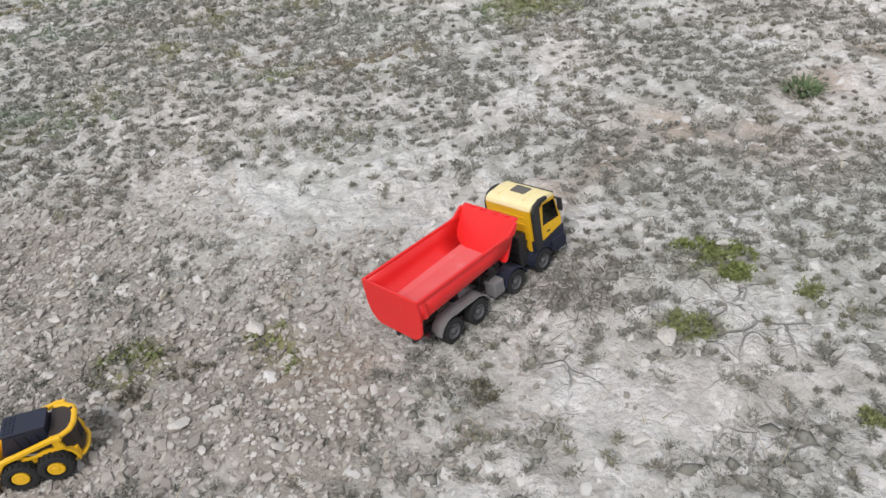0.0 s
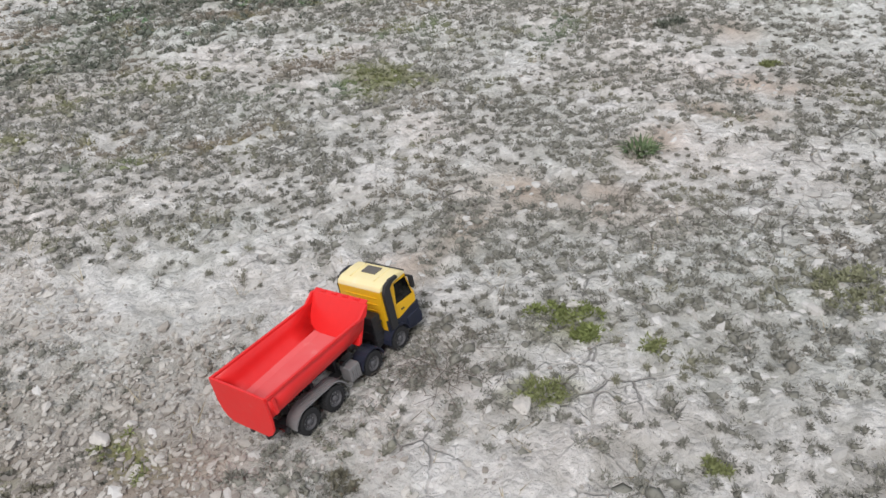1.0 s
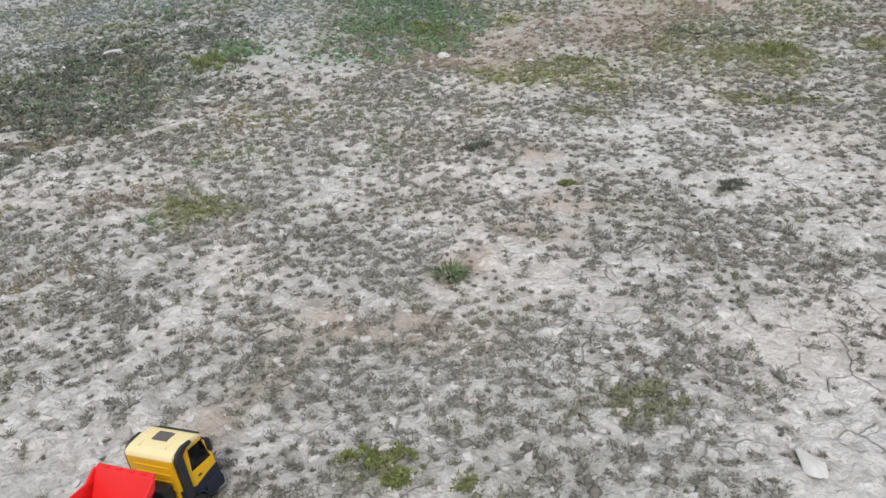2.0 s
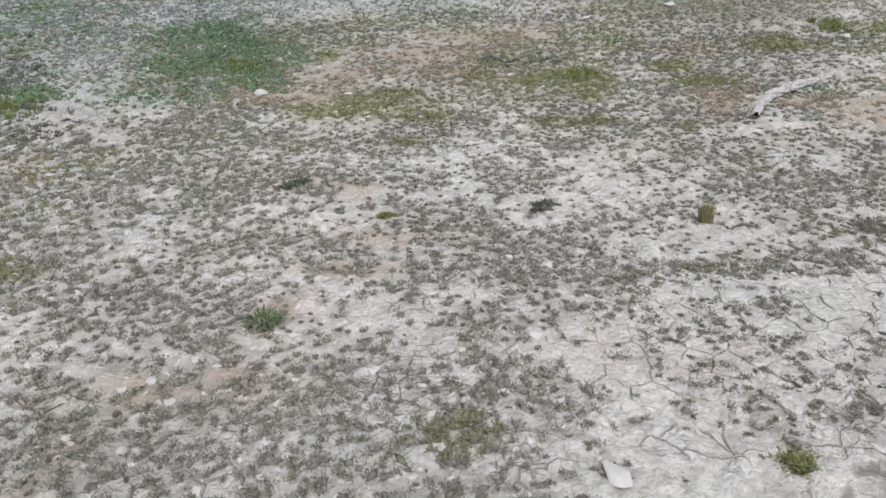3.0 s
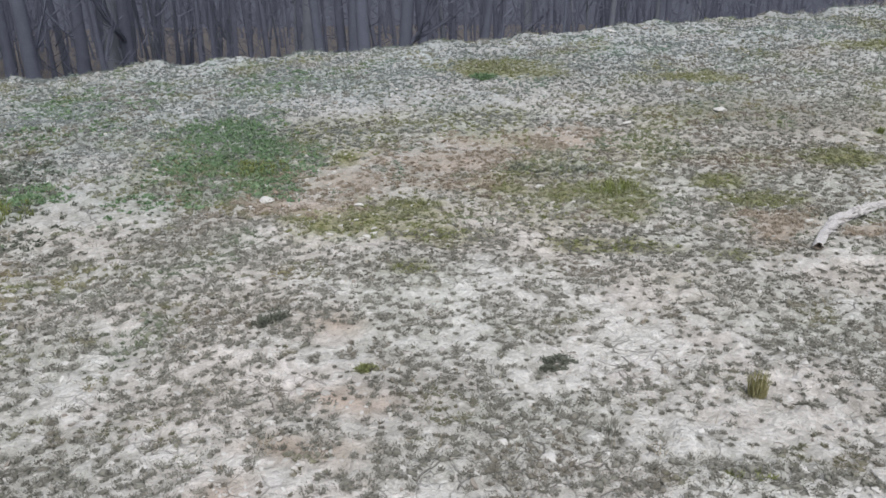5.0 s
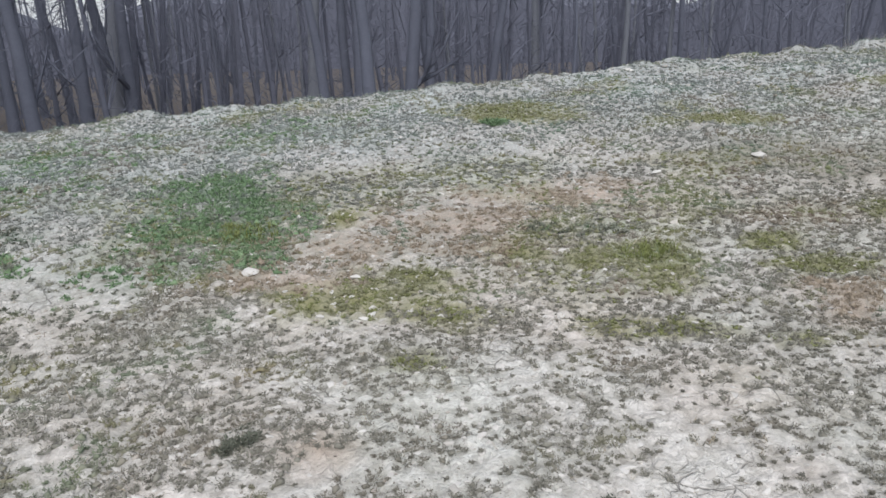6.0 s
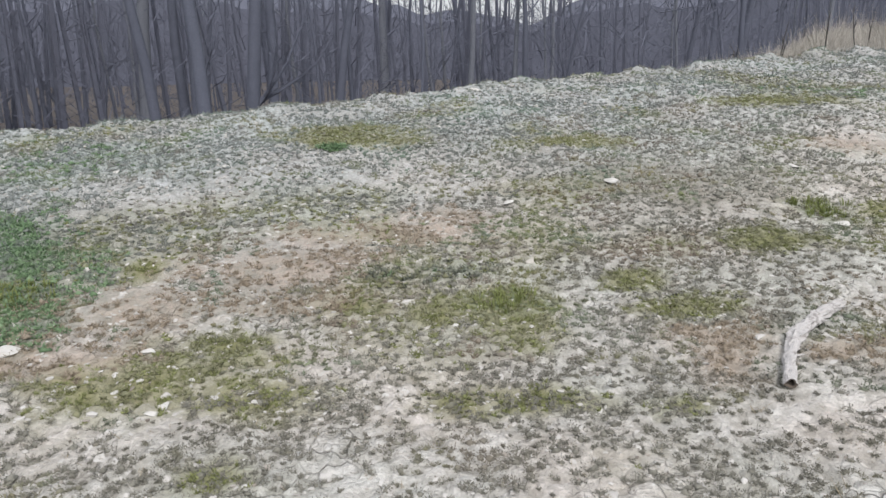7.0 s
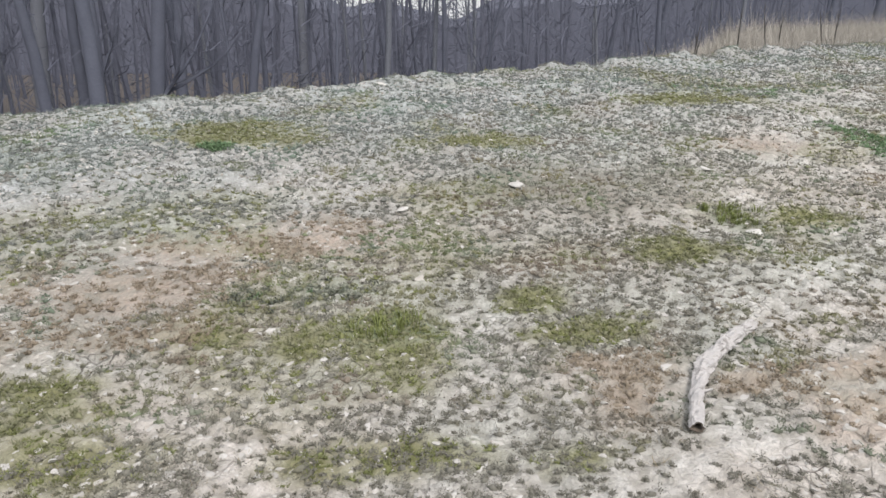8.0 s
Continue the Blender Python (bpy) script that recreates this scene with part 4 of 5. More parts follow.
    head = [(0.030, 0.128), (0.042, 0.128), (0.082, 0.200), (0.092, 0.220), (0.104, 0.226), (0.102, 0.230), (0.088, 0.225), (0.074, 0.202)]
    prism(bm, head, "y", -0.0970, 0.0970, 0.0012)
    for k in range(4):
        box(bm, 0.0965, -0.063 + 0.042 * k, 0.2292, 0.008, 0.020, 0.004, 0.0015)
    part("headboard", bm, MAT_RED, bed)
    for y in (-0.1010, 0.1010):
        bm = bmesh.new()
        prism(bm, [(0.046, 0.199), (0.078, 0.199), (0.092, 0.224), (0.084, 0.224)], "y", y - 0.004, y + 0.004, 0.001)
        part("bed_gusset", bm, MAT_RED, bed)
    for x in (-0.20, -0.11, -0.02):
        bm = bmesh.new()
        box(bm, x, 0, 0.0850, 0.010, 0.080, 0.050, 0.002)
        part("bed_bearer", bm, MAT_BLACK, bed)
    bm = bmesh.new()
    lathe(bm, [(0.010, -0.012), (0.010, 0.012)], 0.078, 0, 0.066, 12)
    box(bm, 0.078, 0, 0.086, 0.020, 0.020, 0.054, 0.003)
    part("tipping_ram", bm, MAT_STEEL, t)
    # mudguards
    for s in (-1, 1):
        bm = bmesh.new()
        arc = []
        for k in range(9):
            a = math.radians(180 - 12 - k * 9.5)
            arc.append((-0.180 + 0.049 * math.cos(a), 0.037 + 0.049 * math.sin(a)))
        top = arc + [(-0.085 - 0.049 * math.cos(math.radians(180 - 12 - k * 9.5)), 0.037 + 0.049 * math.sin(math.radians(180 - 12 - k * 9.5))) for k in range(8, -1, -1)]
        inside = [(x + (0.0025 if x < -0.1325 else -0.0025) * (1 if z < 0.080 else 0), z - (0.003 if z > 0.060 else 0)) for x, z in top]
        prism(bm, top + inside[::-1], "y", min(s * 0.050, s * 0.091), max(s * 0.050, s * 0.091))
        for k in range(4):
            box(bm, -0.1325, s * (0.056 + 0.010 * k), 0.0868, 0.100, 0.0025, 0.0022, 0.0006)
        part("rear_mudguard", bm, MAT_GREY, t, "scuffed grey double mudguard")
        for cx, nm in ((0.071, "mudguard"), (0.193, "front_mudguard")):
            bm = bmesh.new()
            arc = [(cx + 0.047 * math.cos(math.radians(8 + k * 16.4)), 0.037 + 0.047 * math.sin(math.radians(8 + k * 16.4))) for k in range(11)]
            inn = [(cx + 0.043 * math.cos(math.radians(8 + k * 16.4)), 0.037 + 0.043 * math.sin(math.radians(8 + k * 16.4))) for k in range(11)]
            prism(bm, arc + inn[::-1], "y", min(s * 0.048, s * 0.090), max(s * 0.048, s * 0.090))
            part(nm, bm, MAT_NAVY, t)
        # tank on one flank, battery box on the other
        bm = bmesh.new()
        box(bm, 0.002, s * 0.070, 0.060, 0.040, 0.038, 0.044, 0.004)
        for k in range(5):
            box(bm, -0.013 + 0.0075 * k, s * 0.0895, 0.060, 0.003, 0.003, 0.032, 0.0008)
        part("side_tank", bm, MAT_GREY, t)
        bm = bmesh.new()
        box(bm, 0.014, s * 0.052, 0.088, 0.036, 0.020, 0.010, 0.002)
        lathe(bm, [(0.0001, -0.006), (0.005, -0.006), (0.005, 0.006), (0.0001, 0.006)], -0.012, s * 0.060, 0.089, 10)
        part("air_tank", bm, MAT_BLACK, t)
    bm = bmesh.new()
    box(bm, 0.142, 0, 0.092, 0.034, 0.126, 0.100, 0.004)
    for k in range(3):
        box(bm, 0.142, 0, 0.062 + 0.026 * k, 0.037, 0.130, 0.005, 0.001)
    part("engine_block", bm, MAT_BLACK, t)
    # cab
    cab = stand("cab", 0, 0, 0)
    cab.parent = t
    bm = bmesh.new()
    wall = 0.004
    hole = [(0.216, 0.136), (0.289, 0.132), (0.2755, 0.198), (0.224, 0.200)]
    for s in (-1, 1):
        a, b = (s * 0.0795, s * (0.0795 - wall)) if s > 0 else (s * 0.0795, s * (0.0795 - wall))
        # side panel built round its window
        back = [(0.166, 0.078), (0.224, 0.078), hole[0], hole[3], (0.232, 0.206), (0.166, 0.206)]
        below = [(0.224, 0.078), (0.288, 0.078), (0.297, 0.118), (0.296, 0.135), hole[1], hole[0]]
        ahead = [(0.296, 0.135), (0.288, 0.150), (0.276, 0.206), hole[2], hole[1]]
        above = [(0.232, 0.206), hole[3], hole[2], (0.276, 0.206)]
        for poly in (back, below, ahead, above):
            prism(bm, poly, "y", min(a, b), max(a, b))
    box(bm, 0.168, 0, 0.142, 0.004, 0.152, 0.128, 0.001)
    for k in range(4):
        box(bm, 0.1652, 0, 0.118 + 0.022 * k, 0.003, 0.120, 0.004, 0.001)
    box(bm, 0.228, 0, 0.080, 0.118, 0.152, 0.004)
    body = part("cab_shell", bm, MAT_YELLOW, cab)
    bm = bmesh.new()
    roof = [(0.164, 0.206), (0.278, 0.206), (0.274, 0.216), (0.262, 0.224), (0.230, 0.227), (0.186, 0.225), (0.170, 0.219)]
    prism(bm, roof, "y", -0.081, 0.081, 0.0045)
    for s in (-1, 1):
        box(bm, 0.222, s * 0.045, 0.227, 0.070, 0.004, 0.003, 0.001)
    roof_ob = part("cab_roof", bm, MAT_ROOF, cab, "pale scuffed yellow roof")
    bm = bmesh.new()
    box(bm, 0.232, 0.0, 0.2275, 0.034, 0.052, 0.004, 0.0015)
    part("roof_hatch", bm, MAT_HATCH, roof_ob, "dark grey roof hatch")
    bm = bmesh.new()
    box(bm, 0.279, 0, 0.213, 0.018, 0.140, 0.004, 0.001, Matrix.Rotation(radians(30), 3, "Y"))
    part("sun_visor", bm, MAT_BLACK, roof_ob)
    for s in (-1, 1):
        bm = bmesh.new()
        prism(bm, hole, "y", s * 0.0770 - 0.0006, s * 0.0770 + 0.0006)
        part("side_window", bm, MAT_GLASS, cab)
        bm = bmesh.new()
        tube = [(0.170, 0.082), (0.196, 0.082), (0.198, 0.205), (0.214, 0.216), (0.236, 0.218), (0.236, 0.226), (0.206, 0.229), (0.182, 0.220), (0.170, 0.200)]
        prism(bm, tube, "y", min(s * 0.080, s * 0.0905), max(s * 0.080, s * 0.0905), 0.002)
        part("air_intake", bm, MAT_BLACK, cab, "black ribbed air intake")
        bm = bmesh.new()
        box(bm, 0.283, s * 0.092, 0.178, 0.008, 0.016, 0.040, 0.003)
        box(bm, 0.278, s * 0.084, 0.199, 0.006, 0.014, 0.004, 0.001)
        part("mirror", bm, MAT_BLACK, cab)
        bm = bmesh.new()
        box(bm, 0.236, s * 0.0805, 0.112, 0.012, 0.003, 0.004, 0.0008)
        part("door_handle", bm, MAT_BLACK, cab)
        bm = bmesh.new()
        box(bm, 0.250, s * 0.080, 0.070, 0.016, 0.010, 0.020, 0.002)
        box(bm, 0.250, s * 0.083, 0.046, 0.022, 0.010, 0.006, 0.001)
        part("cab_step", bm, MAT_NAVY, cab)
        bm = bmesh.new()
        box(bm, 0.298, s * 0.055, 0.066, 0.006, 0.030, 0.016, 0.002)
        part("headlight", bm, MAT_LAMP_CLEAR, cab)
    for s in (-1, 1):
        bm = bmesh.new()
        prism(bm, [(0.162, 0.070), (0.298, 0.062), (0.300, 0.104), (0.262, 0.100), (0.214, 0.092), (0.162, 0.116)], "y", min(s * 0.0790, s * 0.0835), max(s * 0.0790, s * 0.0835), 0.001)
        part("side_skirt", bm, MAT_NAVY, cab, "dark blue-black skirt below the door")
    bm = bmesh.new()
    prism(bm, [(0.292, 0.134), (0.286, 0.150), (0.274, 0.205), (0.2725, 0.205), (0.2845, 0.150), (0.2905, 0.134)], "y", -0.073, 0.073)
    part("windscreen", bm, MAT_GLASS, cab)
    bm = bmesh.new()
    box(bm, 0.292, 0, 0.108, 0.008, 0.130, 0.046, 0.002)
    for k in range(4):
        box(bm, 0.297, 0, 0.094 + 0.009 * k, 0.003, 0.110, 0.003)
    part("grille", bm, MAT_BLACK, cab)
    bm = bmesh.new()
    prism(bm, [(0.238, 0.078), (0.238, 0.040), (0.262, 0.034), (0.298, 0.034), (0.302, 0.060), (0.294, 0.080)], "y", -0.088, 0.088, 0.003)
    part("front_bumper", bm, MAT_NAVY, cab, "dark blue-black bumper")
    bm = bmesh.new()
    for y in (-0.036, 0.036):
        box(bm, 0.222, y, 0.096, 0.030, 0.036, 0.016, 0.003)
        box(bm, 0.206, y, 0.128, 0.010, 0.036, 0.060, 0.003)
    box(bm, 0.278, 0, 0.128, 0.020, 0.130, 0.016, 0.003)
    part("cab_interior", bm, MAT_BLACK, cab)
    return t


truck = dump_truck()
truck.matrix_basis = Matrix.Translation((PAD_X, PAD_Y, PAD_Z)) @ Matrix.Rotation(radians(PAD_TURN), 4, "Z") @ Matrix.Rotation(PAD_PITCH, 4, "Y") @ Matrix.Rotation(PAD_ROLL, 4, "X")


# ---- the toy skid-steer loader ----
def skid_loader():
    t = tagged(stand("toy_skid_loader", -1.092, 1.034, float(land(-1.1, 1.04)) + 0.004, 199), "yellow and black toy skid-steer loader on grey gravel", "toy loader")
    for x in (-0.046, 0.046):
        for y in (-0.068, 0.068):
            wheel(t, x, y, 0.049, 0.038, MAT_YELLOW, 20, True)
    bm = bmesh.new()
    prism(bm, [(-0.098, 0.040), (0.075, 0.036), (0.085, 0.070), (0.060, 0.086), (-0.098, 0.090)], "y", -0.050, 0.050, 0.004)
    part("body", bm, MAT_YELLOW, t)
    # mudguards arched over the wheels, joined by a running board
    for s in (-1, 1):
        for cx, first, last in ((-0.042, 25, 190), (0.042, -5, 155)):
            bm = bmesh.new()
            turn = [radians(first + (last - first) * k / 10) for k in range(11)]
            arc = [(cx + 0.056 * math.cos(a), 0.056 + 0.070 * math.sin(a)) for a in turn]
            arc += [(cx + 0.049 * math.cos(a), 0.056 + 0.061 * math.sin(a)) for a in turn[::-1]]
            prism(bm, arc, "y", min(s * 0.046, s * 0.062), max(s * 0.046, s * 0.062))
            part("mudguard", bm, MAT_YELLOW, t)
        bm = bmesh.new()
        prism(bm, [(-0.070, 0.110), (0.070, 0.094), (0.070, 0.103), (-0.050, 0.120), (-0.070, 0.120)], "y", min(s * 0.050, s * 0.064), max(s * 0.050, s * 0.064), 0.002)
        part("side_plate", bm, MAT_YELLOW, t)
        bm = bmesh.new()
        prism(bm, [(-0.060, 0.112), (0.050, 0.102), (0.030, 0.128), (-0.060, 0.156)], "y", min(s * 0.050, s * 0.058), max(s * 0.050, s * 0.058), 0.001)
        part("side_panel", bm, MAT_COCOA, t)
    # engine housing at the back
    bm = bmesh.new()
    prism(bm, [(-0.050, -0.056), (-0.050, 0.056), (-0.080, 0.054), (-0.098, 0.040), (-0.105, 0.018), (-0.105, -0.018), (-0.098, -0.040), (-0.080, -0.054)], "z", 0.052, 0.166, 0.003)
    hood = part("engine_hood", bm, MAT_COCOA, t, "dark brown engine hood")
    bm = bmesh.new()
    for k in range(6):
        box(bm, -0.1055, 0, 0.080 + 0.008 * k, 0.003, 0.032, 0.003)
    part("hood_grille", bm, MAT_BLACK, hood)
    for name, height, thick, out in (("rear_bumper", 0.046, 0.0060, 0.002), ("rear_rail", 0.165, 0.0080, 0.0)):
        loop = [(-0.056, 0.060), (-0.080, 0.058), (-0.100, 0.043), (-0.108, 0.020), (-0.108, -0.020), (-0.100, -0.043), (-0.080, -0.058), (-0.056, -0.060)]
        v, f = tubes([([(x - out, y, height) for x, y in loop], [thick] * 8)], 8)
        rail = array_mesh(name, v, f, MAT_YELLOW, True)
        rail.parent = t
    for s in (-1, 1):
        bm = bmesh.new()
        prism(bm, [(-0.080, 0.112), (-0.058, 0.112), (-0.054, 0.166), (-0.070, 0.168)], "y", min(s * 0.056, s * 0.066), max(s * 0.056, s * 0.066), 0.002)
        part("rear_post", bm, MAT_YELLOW, t)
        bm = bmesh.new()
        prism(bm, [(-0.084, 0.158), (-0.082, 0.174), (-0.062, 0.176), (0.070, 0.132), (0.110, 0.068), (0.112, 0.034), (0.100, 0.034), (0.096, 0.062), (0.062, 0.120), (-0.062, 0.160)], "y", min(s * 0.060, s * 0.073), max(s * 0.060, s * 0.073), 0.003)
        part("lift_arm", bm, MAT_YELLOW, t)
        v, f = tubes([([(-0.050, s * 0.056, 0.095), (0.030, s * 0.056, 0.130)], [0.0045, 0.0045])], 10)
        ram = array_mesh("lift_ram", v, f, MAT_STEEL)
        ram.parent = t
    # cab cage
    bm = bmesh.new()
    for s in (-1, 1):
        prism(bm, [(-0.070, 0.088), (0.040, 0.088), (0.048, 0.110), (0.030, 0.176), (-0.068, 0.184)], "y", min(s * 0.030, s * 0.036), max(s * 0.030, s * 0.036), 0.001)
    box(bm, -0.067, 0, 0.137, 0.005, 0.064, 0.092, 0.001)
    cage = part("cab_cage", bm, MAT_NAVY, t)
    bm = bmesh.new()
    box(bm, -0.020, 0, 0.186, 0.106, 0.074, 0.009, 0.003)
    for i in range(3):
        for j in range(5):
            box(bm, 0.004 + 0.010 * i, -0.024 + 0.012 * j, 0.191, 0.006, 0.007, 0.003)
    part("cab_roof", bm, MAT_NAVY, cage, "dark blue-black slotted roof")
    for s in (-1, 1):
        for i in range(3):
            bm = bmesh.new()
            box(bm, -0.044 + 0.024 * i, s * 0.0370, 0.140, 0.003, 0.003, 0.060)
            part("cage_bar", bm, MAT_BLACK, cage)
    bm = bmesh.new()
    box(bm, 0.000, 0, 0.100, 0.034, 0.044, 0.014, 0.004)
    box(bm, -0.020, 0, 0.126, 0.012, 0.044, 0.050, 0.004)
    part("seat", bm, MAT_BLACK, t)
    bm = bmesh.new()
    prism(bm, [(0.112, 0.012), (0.176, 0.006), (0.178, 0.010), (0.122, 0.020), (0.116, 0.040), (0.124, 0.066), (0.117, 0.068), (0.108, 0.044)], "y", -0.084, 0.084, 0.001)
    for s in (-1, 1):
        prism(bm, [(0.110, 0.014), (0.172, 0.008), (0.124, 0.066), (0.110, 0.044)], "y", min(s * 0.080, s * 0.084), max(s * 0.080, s * 0.084))
    part("bucket", bm, MAT_YELLOW, t)
    bm = bmesh.new()
    lathe(bm, [(0.0001, -0.003), (0.004, -0.003), (0.004, 0.003), (0.0001, 0.003)], -0.100, -0.030, 0.172, 10)
    box(bm, -0.100, -0.030, 0.164, 0.006, 0.006, 0.016, 0.001)
    part("exhaust", bm, MAT_BLACK, t)
    # long, low stance, at its small scale
    shrink = Matrix.Translation((-0.046, 0.068, 0)) @ Matrix.Diagonal((0.83, 0.83, 0.83, 1)) @ Matrix.Translation((0.046, -0.068, 0))
    for ob in t.children_recursive:
        if not ob.name.startswith(("wheel", "rim", "hub_cap")):
            ob.data.transform(Matrix.Diagonal((1.10, 1, 0.86, 1)))
        if ob.name.startswith(("cab_", "cage_")):
            ob.data.transform(Matrix.Translation((0.024, 0, 0.008)))
        ob.data.transform(shrink)
    return t


skid_loader()

# ---- stones big enough to tell apart ----
def rock(name, label, x, y, size, flat, seed, group="", material=None):
    bm = bmesh.new()
    bmesh.ops.create_icosphere(bm, subdivisions=3, radius=1)
    turn = Matrix.Rotation(seed * 1.7, 3, "Z")
    for v in bm.verts:
        p = v.co.copy()
        k = 1 + 0.45 * (noise.noise(p * 1.1 + Vector((seed * 3.1, 0, 0))))
        q = p * k
        for cut in range(6):
            d = Vector((math.sin(seed * 2.3 + cut * 2.1), math.cos(seed * 1.1 + cut * 1.7), math.sin(cut * 1.3 + seed))).normalized()
            over = q.dot(d) - 0.62
            if over > 0:
                q -= d * over * 0.85
        q += Vector((noise.noise(p * 4 + Vector((0, seed, 0))), noise.noise(p * 4.5 + Vector((seed, 0, 5))), noise.noise(p * 5))) * 0.05
        q = turn @ Vector((q.x * 1.25, q.y * 0.85, q.z * flat))
        v.co = q * size * 0.5
    ob = part(name, bm, material or MAT_ROCK)
    low = min(v.co.z for v in ob.data.vertices)
    ob.location = (x, y, float(height(x, y)) - low * 0.45)
    return tagged(ob, label, "stone", group)


for k, (x, y, size) in enumerate(((7.12, 6.13, 0.16), (6.04, 6.30, 0.10), (4.67, 8.82, 0.08), (2.385, 6.216, 0.13), (8.72, 9.95, 0.20), (-0.37, 7.64, 0.20), (7.72, 4.40, 0.11), (8.77, 5.37, 0.11))):
    rock("stone", "pale weathered stone half sunk in the slope", x, y, size, 0.42, k + 1, "pale stones on the slope")
for k, (x, y, size) in enumerate(((2.97, 5.70, 0.06), (2.865, 5.146, 0.06), (2.79, 5.09, 0.05), (3.05, 5.30, 0.04), (2.72, 5.42, 0.035), (3.2, 4.9, 0.04))):
    rock("stone", "small whitish stone lying in yellow-green moss", x, y, size, 0.6, k + 20, "white stones in the moss")
for k, (x, y, size) in enumerate(((-0.684, 1.449, 0.075), (-0.80, 1.125, 0.07), (-1.12, 1.85, 0.05), (-1.04, 2.17, 0.05), (-0.62, 1.50, 0.05), (-1.05, 1.22, 0.06), (-1.22, 1.30, 0.055),
                                  (-0.95, 1.16, 0.045), (-1.30, 1.52, 0.05), (-0.88, 1.62, 0.045), (-1.15, 1.66, 0.05), (-0.72, 1.05, 0.04), (-0.70, 1.30, 0.04), (-1.00, 1.44, 0.04), (-0.52, 1.36, 0.04))):
    rock("stone", "angular beige stone loose on the gravel", x, y, size * 0.72, 0.5, k + 40, "loose stones on the gravel", MAT_ROCK_BEIGE)
for k, (x, y, size) in enumerate(((1.397, 1.636, 0.05), (0.99, 1.86, 0.045), (0.66, 1.73, 0.045), (0.42, 1.36, 0.06), (0.02, 1.60, 0.045), (1.9, 2.0, 0.035), (0.30, 1.05, 0.04))):
    rock("stone", "flat pale stone lying on cracked clay", x, y, size, 0.4, k + 70, "flat stones on the clay", MAT_ROCK_BEIGE)

rock("stone", "flat rough pale slab lying on cracked clay", 1.775, 1.240, 0.100, 0.34, 12, "flat stones on the clay", MAT_ROCK)

# ---- bleached branch on the slope ----
LOG_AT = np.array([(5.185, 3.43), (5.39, 3.55), (5.59, 3.635), (5.77, 3.69), (5.95, 3.72), (6.15, 3.735), (6.335, 3.745)])


def fallen_branch():
    s = np.linspace(0, 1, 40)
    k = np.linspace(0, 1, len(LOG_AT))
    x, y = np.interp(s, k, LOG_AT[:, 0]), np.interp(s, k, LOG_AT[:, 1])
    x[1:-1], y[1:-1] = (x[:-2] + 2 * x[1:-1] + x[2:]) / 4, (y[:-2] + 2 * y[1:-1] + y[2:]) / 4
    rad = 0.025 + 0.009 * np.clip(s / 0.4, 0, 1) - 0.006 * np.clip((s - 0.75) / 0.25, 0, 1) + 0.003 * np.sin(s * 19) + 0.006 * np.exp(-((s - 0.62) / 0.04) ** 2) + 0.004 * np.exp(-((s - 0.36) / 0.06) ** 2)
    z = 0.010 + np.convolve(np.pad(height(x, y), 4, "edge"), np.ones(9) / 9, "valid") + rad * 0.85
    pts = np.stack([x, y, z], 1)
    v, t = tubes([(pts, rad)], 18)
    n = np.array([noise.noise(Vector((float(p[0] * 22), float(p[1] * 22), float(p[2] * 45)))) for p in v])
    n2 = np.array([noise.noise(Vector((float(p[0] * 70), float(p[1] * 70), float(p[2] * 90)))) for p in v])
    mid = np.repeat(pts, 18, axis=0)
    v = mid + (v - mid) * (1 + 0.42 * n + 0.40 * n2)[:, None]
    caps = [[len(v), 39 * 18 + i, 39 * 18 + (i + 1) % 18] for i in range(18)]
    v = np.concatenate([v, pts[-1:]])
    log = stand("fallen_branch", float(x[0]), float(y[0]), float(z[0] - rad[0]))
    tagged(log, "bleached grey-white crooked dead branch lying on the slope", "branch")
    v = v - np.array([x[0], y[0], z[0] - rad[0]])
    wood = array_mesh("stem", v, np.concatenate([t, caps]), MAT_LOG)
    wood.parent = log
    # the near end has rotted hollow
    way = pts[3] - pts[0]
    way /= np.linalg.norm(way)
    start = pts[0] - np.array([x[0], y[0], z[0] - rad[0]])
    ring = v[:18]
    rings = [ring, start + (ring - start) * 0.72 + way * 0.002, start + (ring - start) * 0.55 + way * 0.05, start + (ring - start) * 0.02 + way * 0.055]
    hv = np.concatenate(rings)
    ht = []
    for j in range(3):
        for i in range(18):
            a, b = j * 18 + i, j * 18 + (i + 1) % 18
            ht += [(a, b, b + 18), (a, b + 18, a + 18)]
    hollow = array_mesh("hollow_end", hv, np.array(ht), MAT_TWIG)
    hollow.parent = log
    hollow["label"] = "dark rotten hollow end"
    p0 = pts - np.array([x[0], y[0], z[0] - rad[0]])
    for i, (dx, dy, dz) in ((18, (0.05, -0.03, 0.01)), (26, (0.05, -0.06, 0.0)), (8, (0.10, -0.02, -0.01)), (33, (-0.02, 0.05, 0.01))):
        a = p0[i]
        v, t = tubes([([a, a + np.array([dx, dy, dz]) * 0.6, a + np.array([dx, dy, dz])], [0.011, 0.007, 0.003])], 8)
        stub = array_mesh("side_stub", v, t, MAT_LOG, True)
        stub.parent = log


fallen_branch()


# ---- single plants ----
def plant(name, label, x, y, count, tall, spread, width, lean, material, category="plant", group=""):
    v, t = blades(np.array([0.0]), np.array([0.0]), np.array([0.0]), count, np.array([tall]), np.array([spread]), width, lean)
    ob = array_mesh(name, v, t, material)
    ob.location = (x, y, float(height(x, y)))
    return tagged(ob, label, category, group)


